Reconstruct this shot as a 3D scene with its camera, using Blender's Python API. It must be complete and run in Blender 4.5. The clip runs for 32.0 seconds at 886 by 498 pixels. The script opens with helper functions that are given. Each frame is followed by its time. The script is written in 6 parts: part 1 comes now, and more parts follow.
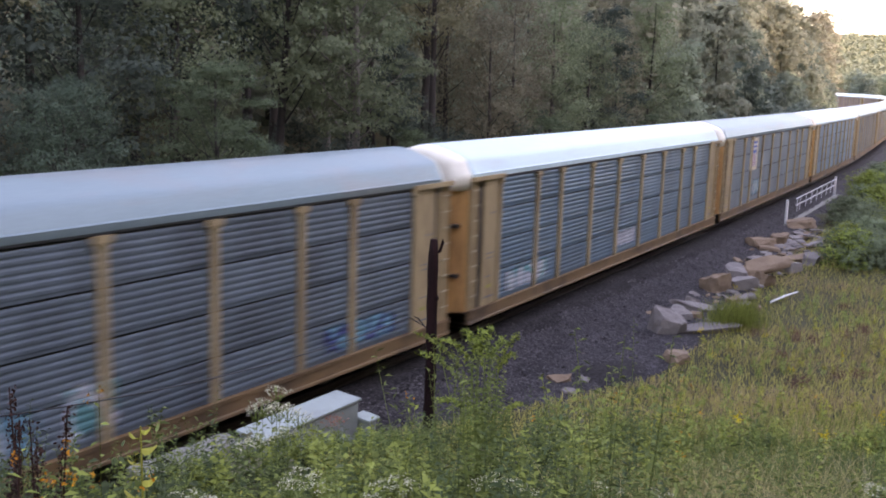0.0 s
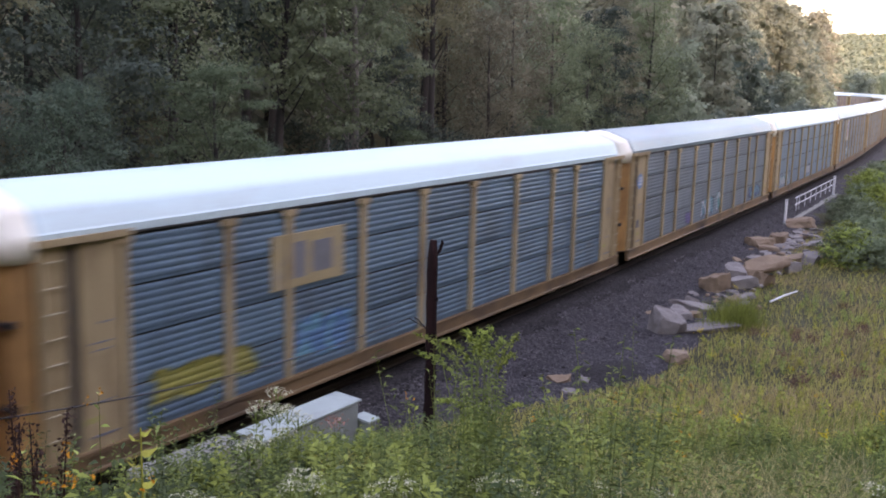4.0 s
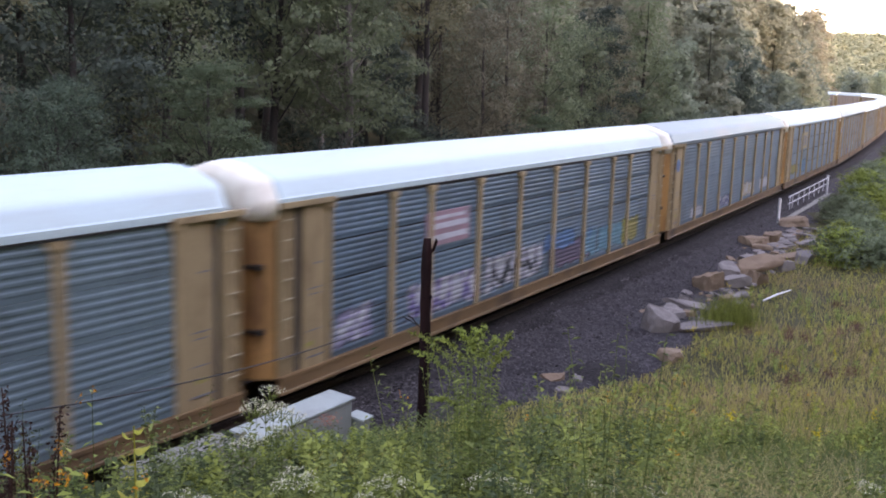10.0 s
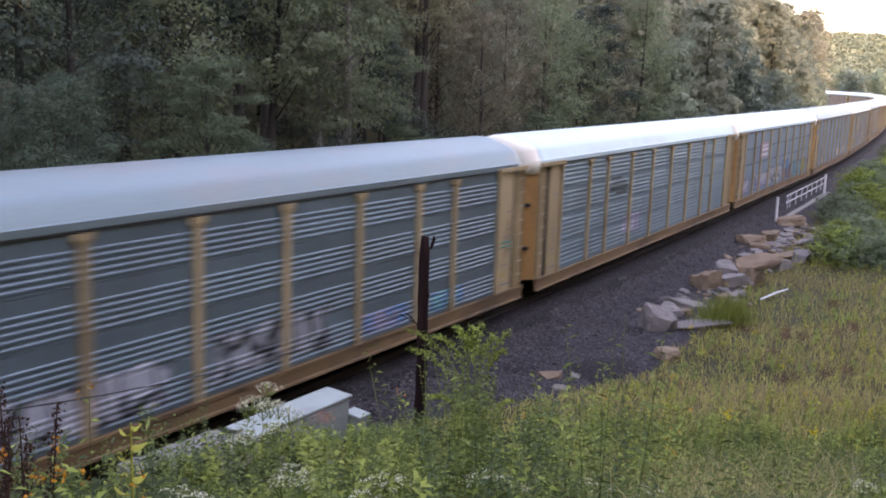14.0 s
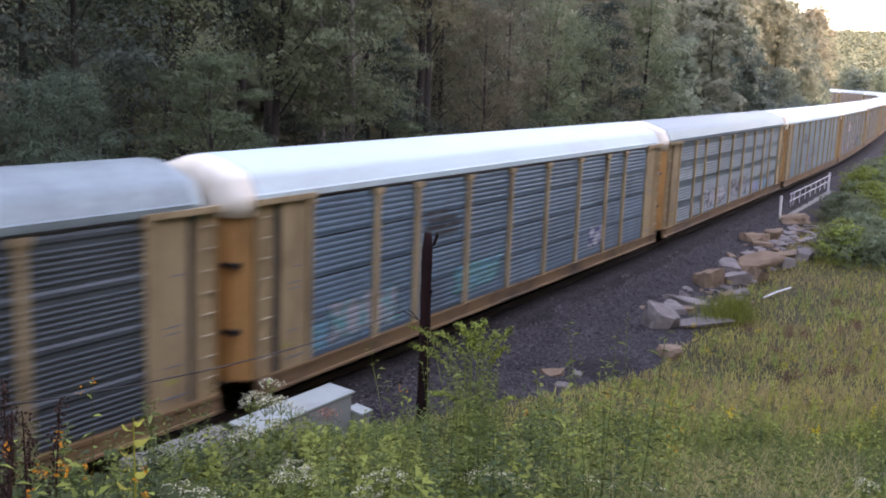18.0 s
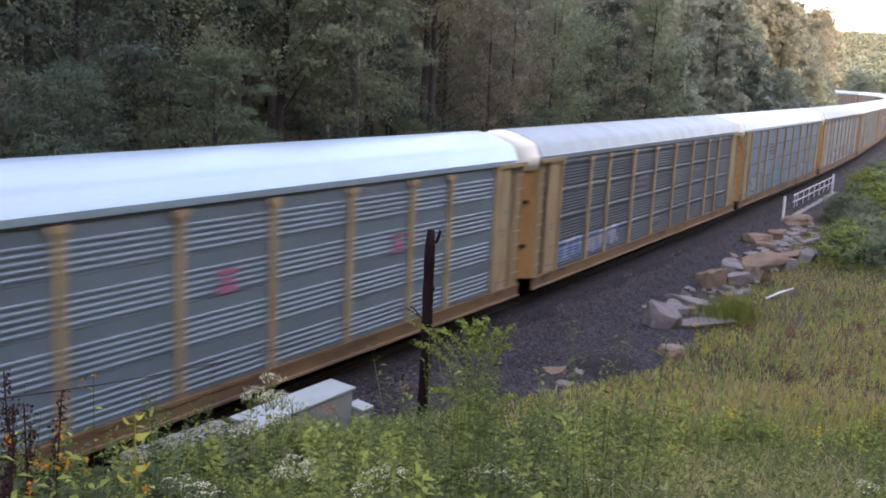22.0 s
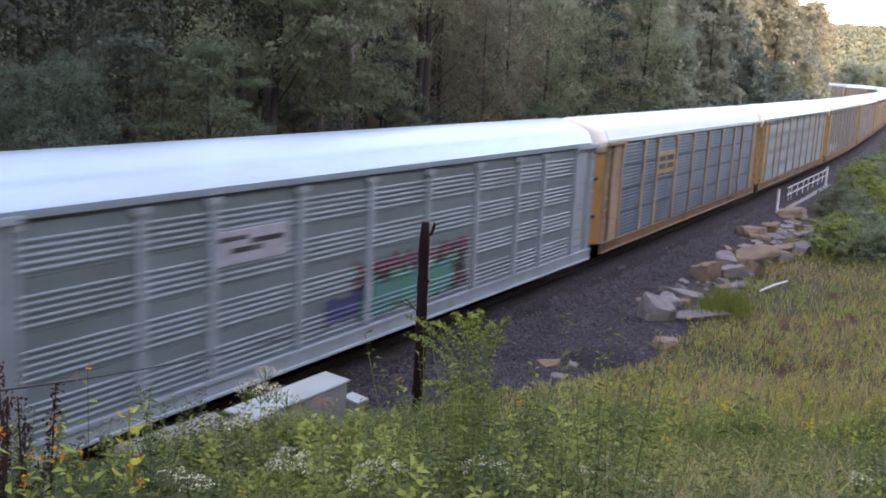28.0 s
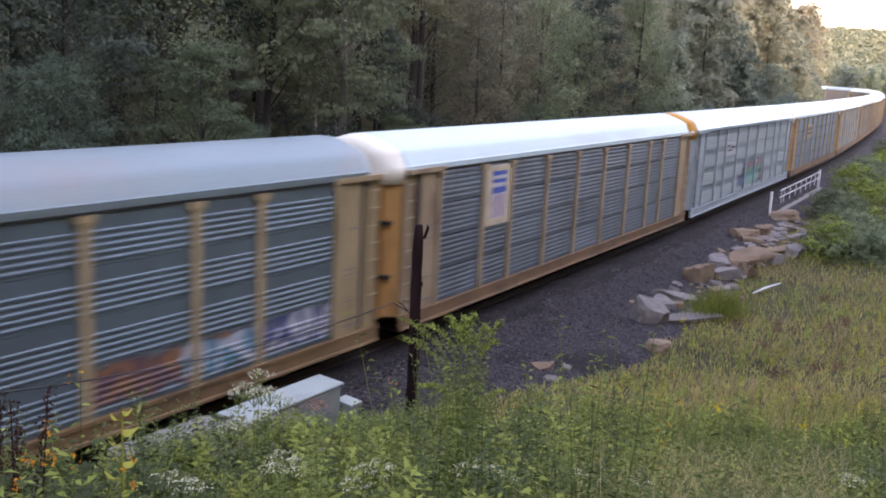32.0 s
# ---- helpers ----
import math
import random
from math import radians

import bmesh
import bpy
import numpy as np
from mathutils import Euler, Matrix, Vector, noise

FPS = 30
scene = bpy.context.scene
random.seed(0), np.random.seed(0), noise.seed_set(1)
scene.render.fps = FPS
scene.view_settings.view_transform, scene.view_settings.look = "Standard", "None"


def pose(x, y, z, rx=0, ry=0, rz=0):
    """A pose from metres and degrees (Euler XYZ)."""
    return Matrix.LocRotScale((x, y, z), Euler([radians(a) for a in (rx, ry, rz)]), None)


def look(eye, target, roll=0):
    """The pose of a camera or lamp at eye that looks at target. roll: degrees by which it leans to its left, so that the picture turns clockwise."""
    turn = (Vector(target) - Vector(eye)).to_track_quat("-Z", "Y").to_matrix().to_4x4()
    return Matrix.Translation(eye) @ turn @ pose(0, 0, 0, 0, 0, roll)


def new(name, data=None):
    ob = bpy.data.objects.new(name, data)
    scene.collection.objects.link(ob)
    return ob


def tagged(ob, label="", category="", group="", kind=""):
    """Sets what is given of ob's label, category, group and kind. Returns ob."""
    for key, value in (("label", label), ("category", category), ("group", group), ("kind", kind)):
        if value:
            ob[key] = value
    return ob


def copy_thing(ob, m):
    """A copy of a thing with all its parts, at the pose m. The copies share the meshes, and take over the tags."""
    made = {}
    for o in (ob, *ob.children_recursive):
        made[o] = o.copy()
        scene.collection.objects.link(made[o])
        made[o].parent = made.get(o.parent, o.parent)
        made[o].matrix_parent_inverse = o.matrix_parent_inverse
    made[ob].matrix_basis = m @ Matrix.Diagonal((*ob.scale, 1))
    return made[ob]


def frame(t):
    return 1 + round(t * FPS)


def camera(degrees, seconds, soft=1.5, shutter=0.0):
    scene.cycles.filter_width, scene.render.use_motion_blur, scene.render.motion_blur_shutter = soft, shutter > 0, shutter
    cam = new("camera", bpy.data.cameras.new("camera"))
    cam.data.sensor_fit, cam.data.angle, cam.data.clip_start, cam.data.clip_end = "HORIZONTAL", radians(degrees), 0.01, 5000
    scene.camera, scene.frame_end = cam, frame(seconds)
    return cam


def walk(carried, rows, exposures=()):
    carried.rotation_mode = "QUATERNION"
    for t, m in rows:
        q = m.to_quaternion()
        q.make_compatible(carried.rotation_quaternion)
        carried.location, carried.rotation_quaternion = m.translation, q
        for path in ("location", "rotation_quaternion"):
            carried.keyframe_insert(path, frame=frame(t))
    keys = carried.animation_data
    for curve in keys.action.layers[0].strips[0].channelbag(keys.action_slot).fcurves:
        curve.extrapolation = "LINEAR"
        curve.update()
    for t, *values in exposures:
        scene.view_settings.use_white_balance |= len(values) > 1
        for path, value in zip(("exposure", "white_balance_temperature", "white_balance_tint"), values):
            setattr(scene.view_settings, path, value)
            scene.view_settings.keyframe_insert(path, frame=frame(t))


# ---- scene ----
EYE_Z = 7.82
cam = camera(47.7, 32.0, soft=1.9, shutter=0.95)
CAMERA_ROWS = [
    (0, pose(0, 0, EYE_Z, 80.35, -2.00, 0.59)), (0.5, pose(0, 0, EYE_Z, 80.36, -1.94, 0.65)), (1, pose(0, 0, EYE_Z, 80.37, -1.90, 0.67)),
    (1.5, pose(0, 0, EYE_Z, 80.38, -1.89, 0.69)), (2, pose(0, 0, EYE_Z, 80.39, -1.84, 0.67)), (2.5, pose(0, 0, EYE_Z, 80.39, -1.84, 0.65)),
    (3, pose(0, 0, EYE_Z, 80.40, -1.84, 0.62)), (3.5, pose(0, 0, EYE_Z, 80.40, -1.82, 0.57)), (5.5, pose(0, 0, EYE_Z, 80.32, -1.74, 0.41)),
    (6, pose(0, 0, EYE_Z, 80.30, -1.73, 0.38)), (6.5, pose(0, 0, EYE_Z, 80.30, -1.72, 0.35)), (7, pose(0, 0, EYE_Z, 80.29, -1.68, 0.34)),
    (7.5, pose(0, 0, EYE_Z, 80.29, -1.68, 0.32)), (8, pose(0, 0, EYE_Z, 80.30, -1.72, 0.30)), (8.5, pose(0, 0, EYE_Z, 80.32, -1.75, 0.26)),
    (9, pose(0, 0, EYE_Z, 80.33, -1.83, 0.24)), (9.5, pose(0, 0, EYE_Z, 80.35, -1.90, 0.22)), (10, pose(0, 0, EYE_Z, 80.31, -1.95, 0.20)),
    (10.5, pose(0, 0, EYE_Z, 80.28, -1.99, 0.18)), (11, pose(0, 0, EYE_Z, 80.24, -2.02, 0.15)), (11.5, pose(0, 0, EYE_Z, 80.20, -2.03, 0.13)),
    (12, pose(0, 0, EYE_Z, 80.17, -2.10, 0.13)), (12.5, pose(0, 0, EYE_Z, 80.16, -2.11, 0.12)), (13, pose(0, 0, EYE_Z, 80.15, -2.14, 0.12)),
    (13.5, pose(0, 0, EYE_Z, 80.16, -2.16, 0.11)), (14, pose(0, 0, EYE_Z, 80.18, -2.19, 0.11)), (14.5, pose(0, 0, EYE_Z, 80.19, -2.21, 0.11)),
    (16.5, pose(0, 0, EYE_Z, 80.14, -2.24, 0.13)), (17, pose(0, 0, EYE_Z, 80.08, -2.30, 0.19)), (17.5, pose(0, 0, EYE_Z, 80.03, -2.34, 0.26)),
    (18, pose(0, 0, EYE_Z, 79.99, -2.41, 0.32)), (18.5, pose(0, 0, EYE_Z, 79.94, -2.53, 0.41)), (19, pose(0, 0, EYE_Z, 79.92, -2.58, 0.46)),
    (19.5, pose(0, 0, EYE_Z, 79.89, -2.67, 0.50)), (20, pose(0, 0, EYE_Z, 79.86, -2.79, 0.52)), (20.5, pose(0, 0, EYE_Z, 79.85, -2.87, 0.54)),
    (21, pose(0, 0, EYE_Z, 79.86, -2.97, 0.56)), (21.5, pose(0, 0, EYE_Z, 79.85, -3.00, 0.53)), (22, pose(0, 0, EYE_Z, 79.81, -3.00, 0.58)),
    (22.5, pose(0, 0, EYE_Z, 79.71, -3.04, 0.61)), (23, pose(0, 0, EYE_Z, 79.62, -3.01, 0.63)), (23.5, pose(0, 0, EYE_Z, 79.53, -3.04, 0.66)),
    (24, pose(0, 0, EYE_Z, 79.45, -3.02, 0.65)), (24.5, pose(0, 0, EYE_Z, 79.37, -2.99, 0.65)), (25, pose(0, 0, EYE_Z, 79.33, -3.02, 0.62)),
    (25.5, pose(0, 0, EYE_Z, 79.33, -3.03, 0.58)), (27.5, pose(0, 0, EYE_Z, 79.39, -3.01, 0.36)), (28, pose(0, 0, EYE_Z, 79.41, -3.05, 0.27)),
    (28.5, pose(0, 0, EYE_Z, 79.44, -3.09, 0.20)), (29, pose(0, 0, EYE_Z, 79.47, -3.17, 0.11)), (29.5, pose(0, 0, EYE_Z, 79.50, -3.19, 0.05)),
    (30, pose(0, 0, EYE_Z, 79.52, -3.23, 0.01)), (30.5, pose(0, 0, EYE_Z, 79.55, -3.20, -0.03)), (31, pose(0, 0, EYE_Z, 79.56, -3.19, -0.05)),
    (31.5, pose(0, 0, EYE_Z, 79.56, -3.15, -0.08)), (32, pose(0, 0, EYE_Z, 79.58, -3.08, -0.10)),
]
walk(cam, CAMERA_ROWS, [(0.0, 3.18, 8900, 41.0), (32.0, 3.18, 8900, 41.0)])

# ---- world, sun, exposure ----
SUN_ELEVATION, SUN_AZIMUTH = 17.0, 130.0     # degrees; azimuth clockwise from +y, towards the sun
world = bpy.data.worlds.new("world")
scene.world = world
world.use_nodes = True
wn = world.node_tree
sky = wn.nodes.new("ShaderNodeTexSky")
sky.sky_type = "NISHITA"
sky.sun_disc = False
sky.sun_elevation = radians(SUN_ELEVATION)
sky.sun_rotation = radians(SUN_AZIMUTH)
sky.air_density, sky.dust_density, sky.ozone_density = 1.0, 0.7, 1.0
wn.nodes["Background"].inputs["Strength"].default_value = 0.15
wn.links.new(sky.outputs["Color"], wn.nodes["Background"].inputs["Color"])
sun = new("sun", bpy.data.lights.new("sun", "SUN"))
sun.data.energy, sun.data.angle, sun.data.color = 0.5, radians(0.6), (1.0, 0.91, 0.78)
_a, _e = radians(SUN_AZIMUTH), radians(SUN_ELEVATION)
sun.matrix_world = look((math.sin(_a) * math.cos(_e) * 200, math.cos(_a) * math.cos(_e) * 200, math.sin(_e) * 200), (0, 0, 0))


# ---- materials ----
def mat(name, base, rough=0.7, metal=0.0, spread=0.25, scale=3.0, fine=40.0, bump=0.15, dirt=None, dirt_amount=0.4,
        dirt_scale=1.2, stretch=(1, 1, 1), per_object=0.0, per_island=0.0, hue=0.0, trans=0.0, spec=0.5, tip=None, cells=0.0):
    """A procedural surface: base colour varied by coarse and fine noise, optional dirt patches, bump, gloss."""
    m = bpy.data.materials.new(name)
    m.use_nodes = True
    nt = m.node_tree
    b = nt.nodes["Principled BSDF"]
    N, Lk = nt.nodes.new, nt.links.new
    tc = N("ShaderNodeTexCoord")
    mp = N("ShaderNodeMapping")
    mp.inputs["Scale"].default_value = stretch
    Lk(tc.outputs["Object"], mp.inputs["Vector"])
    info = N("ShaderNodeObjectInfo")
    shift = N("ShaderNodeVectorMath")
    shift.operation = "ADD"
    Lk(mp.outputs["Vector"], shift.inputs[0])
    far = N("ShaderNodeMath")
    far.operation = "MULTIPLY"
    far.inputs[1].default_value = 37.0
    Lk(info.outputs["Random"], far.inputs[0])
    Lk(far.outputs[0], shift.inputs[1])
    n1, n2 = N("ShaderNodeTexNoise"), N("ShaderNodeTexNoise")
    n1.inputs["Scale"].default_value, n1.inputs["Detail"].default_value = scale, 4.0
    n2.inputs["Scale"].default_value, n2.inputs["Detail"].default_value = fine, 3.0
    for n in (n1, n2):
        Lk(shift.outputs[0], n.inputs["Vector"])
    add = N("ShaderNodeMath")
    add.operation = "ADD"
    Lk(n1.outputs["Fac"], add.inputs[0])
    Lk(n2.outputs["Fac"], add.inputs[1])
    total = add
    for amount, source in ((per_object, info.outputs["Random"]), (per_island, None)):
        if amount:
            if source is None:
                source = N("ShaderNodeNewGeometry").outputs["Random Per Island"]
            k = N("ShaderNodeMath")
            k.operation = "MULTIPLY_ADD"
            k.inputs[1].default_value = amount
            Lk(source, k.inputs[0])
            Lk(total.outputs[0], k.inputs[2])
            total = k
    lo, hi = 1.0 - (per_object + per_island) * 0.0 - 0.35, 1.35 + per_object + per_island
    mr = N("ShaderNodeMapRange")
    mr.inputs["From Min"].default_value, mr.inputs["From Max"].default_value = lo, hi
    Lk(total.outputs[0], mr.inputs["Value"])
    ramp = N("ShaderNodeValToRGB")
    dark = [c * (1 - spread) for c in base]
    light = [min(1, c * (1 + spread)) for c in (tip or base)]
    ramp.color_ramp.elements[0].color = (*dark, 1)
    ramp.color_ramp.elements[1].color = (*light, 1)
    Lk(mr.outputs["Result"], ramp.inputs["Fac"])
    colour = ramp.outputs["Color"]
    if dirt:
        n3 = N("ShaderNodeTexNoise")
        n3.inputs["Scale"].default_value, n3.inputs["Detail"].default_value = dirt_scale, 6.0
        n3.inputs["Roughness"].default_value = 0.65
        Lk(shift.outputs[0], n3.inputs["Vector"])
        dr = N("ShaderNodeMapRange")
        dr.inputs["From Min"].default_value, dr.inputs["From Max"].default_value = 0.48, 0.72
        dr.inputs["To Max"].default_value = dirt_amount
        Lk(n3.outputs["Fac"], dr.inputs["Value"])
        mix = N("ShaderNodeMix")
        mix.data_type = "RGBA"
        Lk(dr.outputs["Result"], mix.inputs["Factor"])
        Lk(colour, mix.inputs["A"])
        mix.inputs["B"].default_value = (*dirt, 1)
        colour = mix.outputs["Result"]
    if cells:
        vo = N("ShaderNodeTexVoronoi")
        vo.inputs["Scale"].default_value = cells
        Lk(shift.outputs[0], vo.inputs["Vector"])
        sep = N("ShaderNodeSeparateColor")
        Lk(vo.outputs["Color"], sep.inputs[0])
        cr = N("ShaderNodeMapRange")
        cr.inputs["To Min"].default_value, cr.inputs["To Max"].default_value = 0.35, 1.75
        Lk(sep.outputs[0], cr.inputs["Value"])
        mul = N("ShaderNodeVectorMath")
        mul.operation = "SCALE"
        Lk(colour, mul.inputs[0])
        Lk(cr.outputs["Result"], mul.inputs["Scale"])
        colour = mul.outputs[0]
    if hue:
        hs = N("ShaderNodeHueSaturation")
        hr = N("ShaderNodeMapRange")
        hr.inputs["To Min"].default_value, hr.inputs["To Max"].default_value = 0.5 - hue, 0.5 + hue
        Lk(info.outputs["Random"], hr.inputs["Value"])
        Lk(hr.outputs["Result"], hs.inputs["Hue"])
        Lk(colour, hs.inputs["Color"])
        colour = hs.outputs["Color"]
    Lk(colour, b.inputs["Base Color"])
    rr = N("ShaderNodeMapRange")
    rr.inputs["To Min"].default_value, rr.inputs["To Max"].default_value = max(0.05, rough - 0.12), min(1, rough + 0.12)
    Lk(n1.outputs["Fac"], rr.inputs["Value"])
    Lk(rr.outputs["Result"], b.inputs["Roughness"])
    b.inputs["Metallic"].default_value = metal
    b.inputs["Specular IOR Level"].default_value = spec
    if bump:
        bp = N("ShaderNodeBump")
        bp.inputs["Strength"].default_value, bp.inputs["Distance"].default_value = bump, 0.02
        Lk(n2.outputs["Fac"], bp.inputs["Height"])
        Lk(bp.outputs["Normal"], b.inputs["Normal"])
    if trans:
        tr = N("ShaderNodeBsdfTranslucent")
        Lk(colour, tr.inputs["Color"])
        ms = N("ShaderNodeMixShader")
        ms.inputs["Fac"].default_value = trans
        out = nt.nodes["Material Output"]
        Lk(b.outputs[0], ms.inputs[1])
        Lk(tr.outputs[0], ms.inputs[2])
        Lk(ms.outputs[0], out.inputs["Surface"])
    return m


RUST = (0.10, 0.045, 0.022)
GRIME = (0.045, 0.042, 0.045)
STREAK = (1.0, 1.0, 0.25)
M = {
    "panel_blue": mat("galvanised blue-grey steel", (0.092, 0.165, 0.217), 0.45, 0.25, 0.22, 0.9, 14, 0.05, GRIME, 0.5, 0.7, STREAK, 0.5),
    # brown base stands for warm reflected light on the cars' left sides
    "panel_warm": mat("steel tinted brown for warm light", (0.21, 0.135, 0.105), 0.6, 0.1, 0.25, 0.9, 14, 0.05, RUST, 0.6, 0.7, STREAK, 0.5),
    "panel_lilac": mat("weathered lilac-grey steel", (0.119, 0.158, 0.182), 0.5, 0.25, 0.25, 0.9, 14, 0.05, GRIME, 0.55, 0.7, STREAK, 0.6),
    # dark colour of the shadow line below the roof lip
    "eave": mat("dark eave shadow line", (0.05, 0.055, 0.06), 0.6, 0.1, 0.2, 1.5, 20, 0.05, (0.08, 0.07, 0.065), 0.5, 1.0),
    "panel_steel": mat("galvanised silver-blue steel", (0.150, 0.232, 0.262), 0.45, 0.25, 0.2, 0.9, 14, 0.05, GRIME, 0.4, 0.7, STREAK, 0.4),
    "panel_green": mat("galvanised green-grey steel", (0.132, 0.190, 0.213), 0.42, 0.4, 0.18, 0.9, 14, 0.05, (0.13, 0.14, 0.14), 0.4, 0.7, STREAK, 0.3),
    "panel_pale": mat("pale galvanised steel", (0.167, 0.240, 0.267), 0.45, 0.3, 0.15, 0.9, 14, 0.05, (0.16, 0.17, 0.175), 0.35, 0.7, STREAK, 0.3),
    "panel_sage": mat("sage grey painted steel", (0.189, 0.255, 0.267), 0.45, 0.25, 0.16, 0.9, 14, 0.05, (0.14, 0.15, 0.14), 0.4, 0.7, STREAK, 0.3),
    "panel_dark": mat("dark grimy grey steel", (0.072, 0.094, 0.101), 0.55, 0.25, 0.25, 0.9, 14, 0.05, GRIME, 0.5, 0.7, STREAK, 0.5),
    "post_yellow": mat("faded yellow paint", (0.39, 0.285, 0.155), 0.6, 0, 0.2, 1.5, 30, 0.08, RUST, 0.55, 1.6, (1, 1, 0.4), 0.4),
    "post_tan": mat("faded tan paint", (0.38, 0.28, 0.175), 0.6, 0, 0.22, 1.5, 30, 0.08, RUST, 0.6, 1.6, (1, 1, 0.4), 0.4),
    "post_grey": mat("pale grey paint", (0.30, 0.375, 0.395), 0.55, 0, 0.15, 1.5, 30, 0.08, RUST, 0.3, 1.6, (1, 1, 0.4), 0.3),
    "rust_door": mat("rusty orange painted steel", (0.47, 0.245, 0.085), 0.65, 0, 0.28, 1.2, 24, 0.1, RUST, 0.85, 0.9, (1, 1, 0.3), 0.5),
    "sill_yellow": mat("grimy yellow sill paint", (0.20, 0.115, 0.052), 0.65, 0, 0.3, 1.5, 30, 0.1, (0.035, 0.024, 0.020), 0.95, 0.8, (0.5, 1, 1), 0.4),
    "brown_sill": mat("rusty brown steel", (0.22, 0.12, 0.06), 0.7, 0, 0.3, 1.5, 30, 0.1, GRIME, 0.6, 1.3, (0.5, 1, 1)),
    "roof_white": mat("white roof paint", (0.53, 0.71, 0.72), 0.5, 0.0, 0.06, 0.5, 18, 0.03, (0.42, 0.36, 0.30), 0.35, 0.5, (0.4, 1, 1), 0.2),
    "roof_silver": mat("silver-blue galvanised roof", (0.37, 0.54, 0.60), 0.34, 0.4, 0.1, 0.7, 18, 0.03, (0.34, 0.36, 0.40), 0.4, 0.6, (0.4, 1, 1), 0.2),
    "roof_grey": mat("weathered grey roof steel", (0.200, 0.278, 0.290), 0.45, 0.35, 0.14, 0.6, 18, 0.04, (0.34, 0.25, 0.20), 0.4, 0.55, (0.4, 1, 1), 0.3),
    "roof_patchy": mat("patchy grey roof steel", (0.255, 0.34, 0.345), 0.45, 0.3, 0.35, 1.6, 18, 0.04, (0.15, 0.165, 0.18), 0.8, 0.8, (0.9, 0.25, 0.4), 0.2),
    "hood_cream": mat("cream hood paint", (0.84, 0.81, 0.68), 0.45, 0, 0.08, 1.0, 24, 0.04, (0.40, 0.24, 0.12), 0.35, 1.0, (1, 1, 0.4)),
    "hood_orange": mat("orange hood paint", (0.62, 0.27, 0.03), 0.5, 0, 0.1, 1.0, 24, 0.04, RUST, 0.3, 1.2, (1, 1, 0.4)),
    "black_steel": mat("black undercarriage steel", (0.018, 0.016, 0.015), 0.75, 0.1, 0.4, 2, 30, 0.1, (0.05, 0.03, 0.02), 0.5),
    # the dark of the gaps between panels, put into a colour
    "gap_shade": mat("shade-dark core behind the panels", (0.025, 0.025, 0.027), 0.8, 0, 0.2, 2, 30, 0.0),
    "rung": mat("pale worn rung steel", (0.50, 0.42, 0.28), 0.5, 0.2, 0.15, 3, 40, 0.0),
    "rail": mat("rail steel", (0.06, 0.042, 0.035), 0.5, 0.6, 0.2, 2, 60, 0.05),
    "tie": mat("creosoted timber", (0.035, 0.028, 0.024), 0.9, 0, 0.3, 3, 40, 0.3, stretch=(0.3, 3, 3)),
    "ballast": mat("dark ballast", (0.040, 0.036, 0.038), 0.95, 0, 0.55, 1.3, 16, 0.9, (0.040, 0.034, 0.033), 0.6, 0.5, spec=0.2, cells=16.0),
    "ballast_stone": mat("ballast stone", (0.082, 0.074, 0.076), 0.9, 0, 0.95, 5, 40, 0.2, per_island=1.6, spec=0.25),
    # near black: on the track bed it carries the shade under the train
    "bed_dark": mat("near-black ballast", (0.026, 0.023, 0.023), 0.95, 0, 0.5, 1.3, 16, 0.9, (0.015, 0.012, 0.012), 0.6, 0.5, spec=0.15, cells=16.0),
    "earth": mat("grassy earth", (0.058, 0.055, 0.026), 0.95, 0, 0.4, 0.35, 9, 0.6, (0.085, 0.062, 0.034), 0.6, 0.25, spec=0.1),
    "stone_grey": mat("grey sandstone", (0.23, 0.205, 0.19), 0.9, 0, 0.3, 1.6, 22, 0.5, (0.13, 0.11, 0.10), 0.6, 1.5, per_object=0.5, spec=0.2),
    "stone_tan": mat("tan sandstone", (0.245, 0.175, 0.12), 0.9, 0, 0.3, 1.6, 22, 0.5, (0.15, 0.09, 0.06), 0.6, 1.5, per_object=0.6, spec=0.2),
    "white_paint": mat("white railing paint", (0.8, 0.8, 0.8), 0.5, 0, 0.06, 4, 60, 0.05, (0.3, 0.25, 0.2), 0.2, 2.0),
    "case_metal": mat("pale grey metal", (0.44, 0.52, 0.485), 0.45, 0.15, 0.1, 1.2, 40, 0.05, (0.30, 0.31, 0.30), 0.5, 1.6),
    "case_side": mat("grey-green metal", (0.25, 0.28, 0.26), 0.5, 0.1, 0.12, 1.2, 40, 0.05, (0.16, 0.16, 0.14), 0.5, 1.6),
    "concrete": mat("weathered concrete", (0.27, 0.265, 0.235), 0.9, 0, 0.22, 1.4, 30, 0.35, (0.14, 0.13, 0.11), 0.6, 1.4, spec=0.2),
    "pole_wood": mat("weathered dark pole timber", (0.016, 0.008, 0.008), 0.9, 0, 0.5, 2.5, 40, 0.5, (0.040, 0.017, 0.016), 0.6, 1.6, (3, 3, 0.5), spec=0.1),
    "wire": mat("dark wire", (0.02, 0.018, 0.017), 0.6, 0.3, 0.1, 5, 20, 0),
    "bark": mat("dark bark", (0.030, 0.025, 0.022), 0.9, 0, 0.4, 2, 24, 0.5, (0.065, 0.058, 0.052), 0.5, 1.2, (3, 3, 0.5), 0.6),
    "pale_bark": mat("pale bark", (0.16, 0.145, 0.13), 0.9, 0, 0.3, 2, 24, 0.4, (0.05, 0.04, 0.035), 0.5, 1.2, (3, 3, 0.5), 0.6),
}


def leaf(name, base, tip, per_object=0.6, hue=0.012, rough=0.7, trans=0.25, spec=0.08, islands=0.6):
    return mat(name, base, rough, 0, 0.35, 0.22, 3.0, 0, per_object=per_object, per_island=islands, hue=hue, trans=trans, spec=spec, tip=tip)


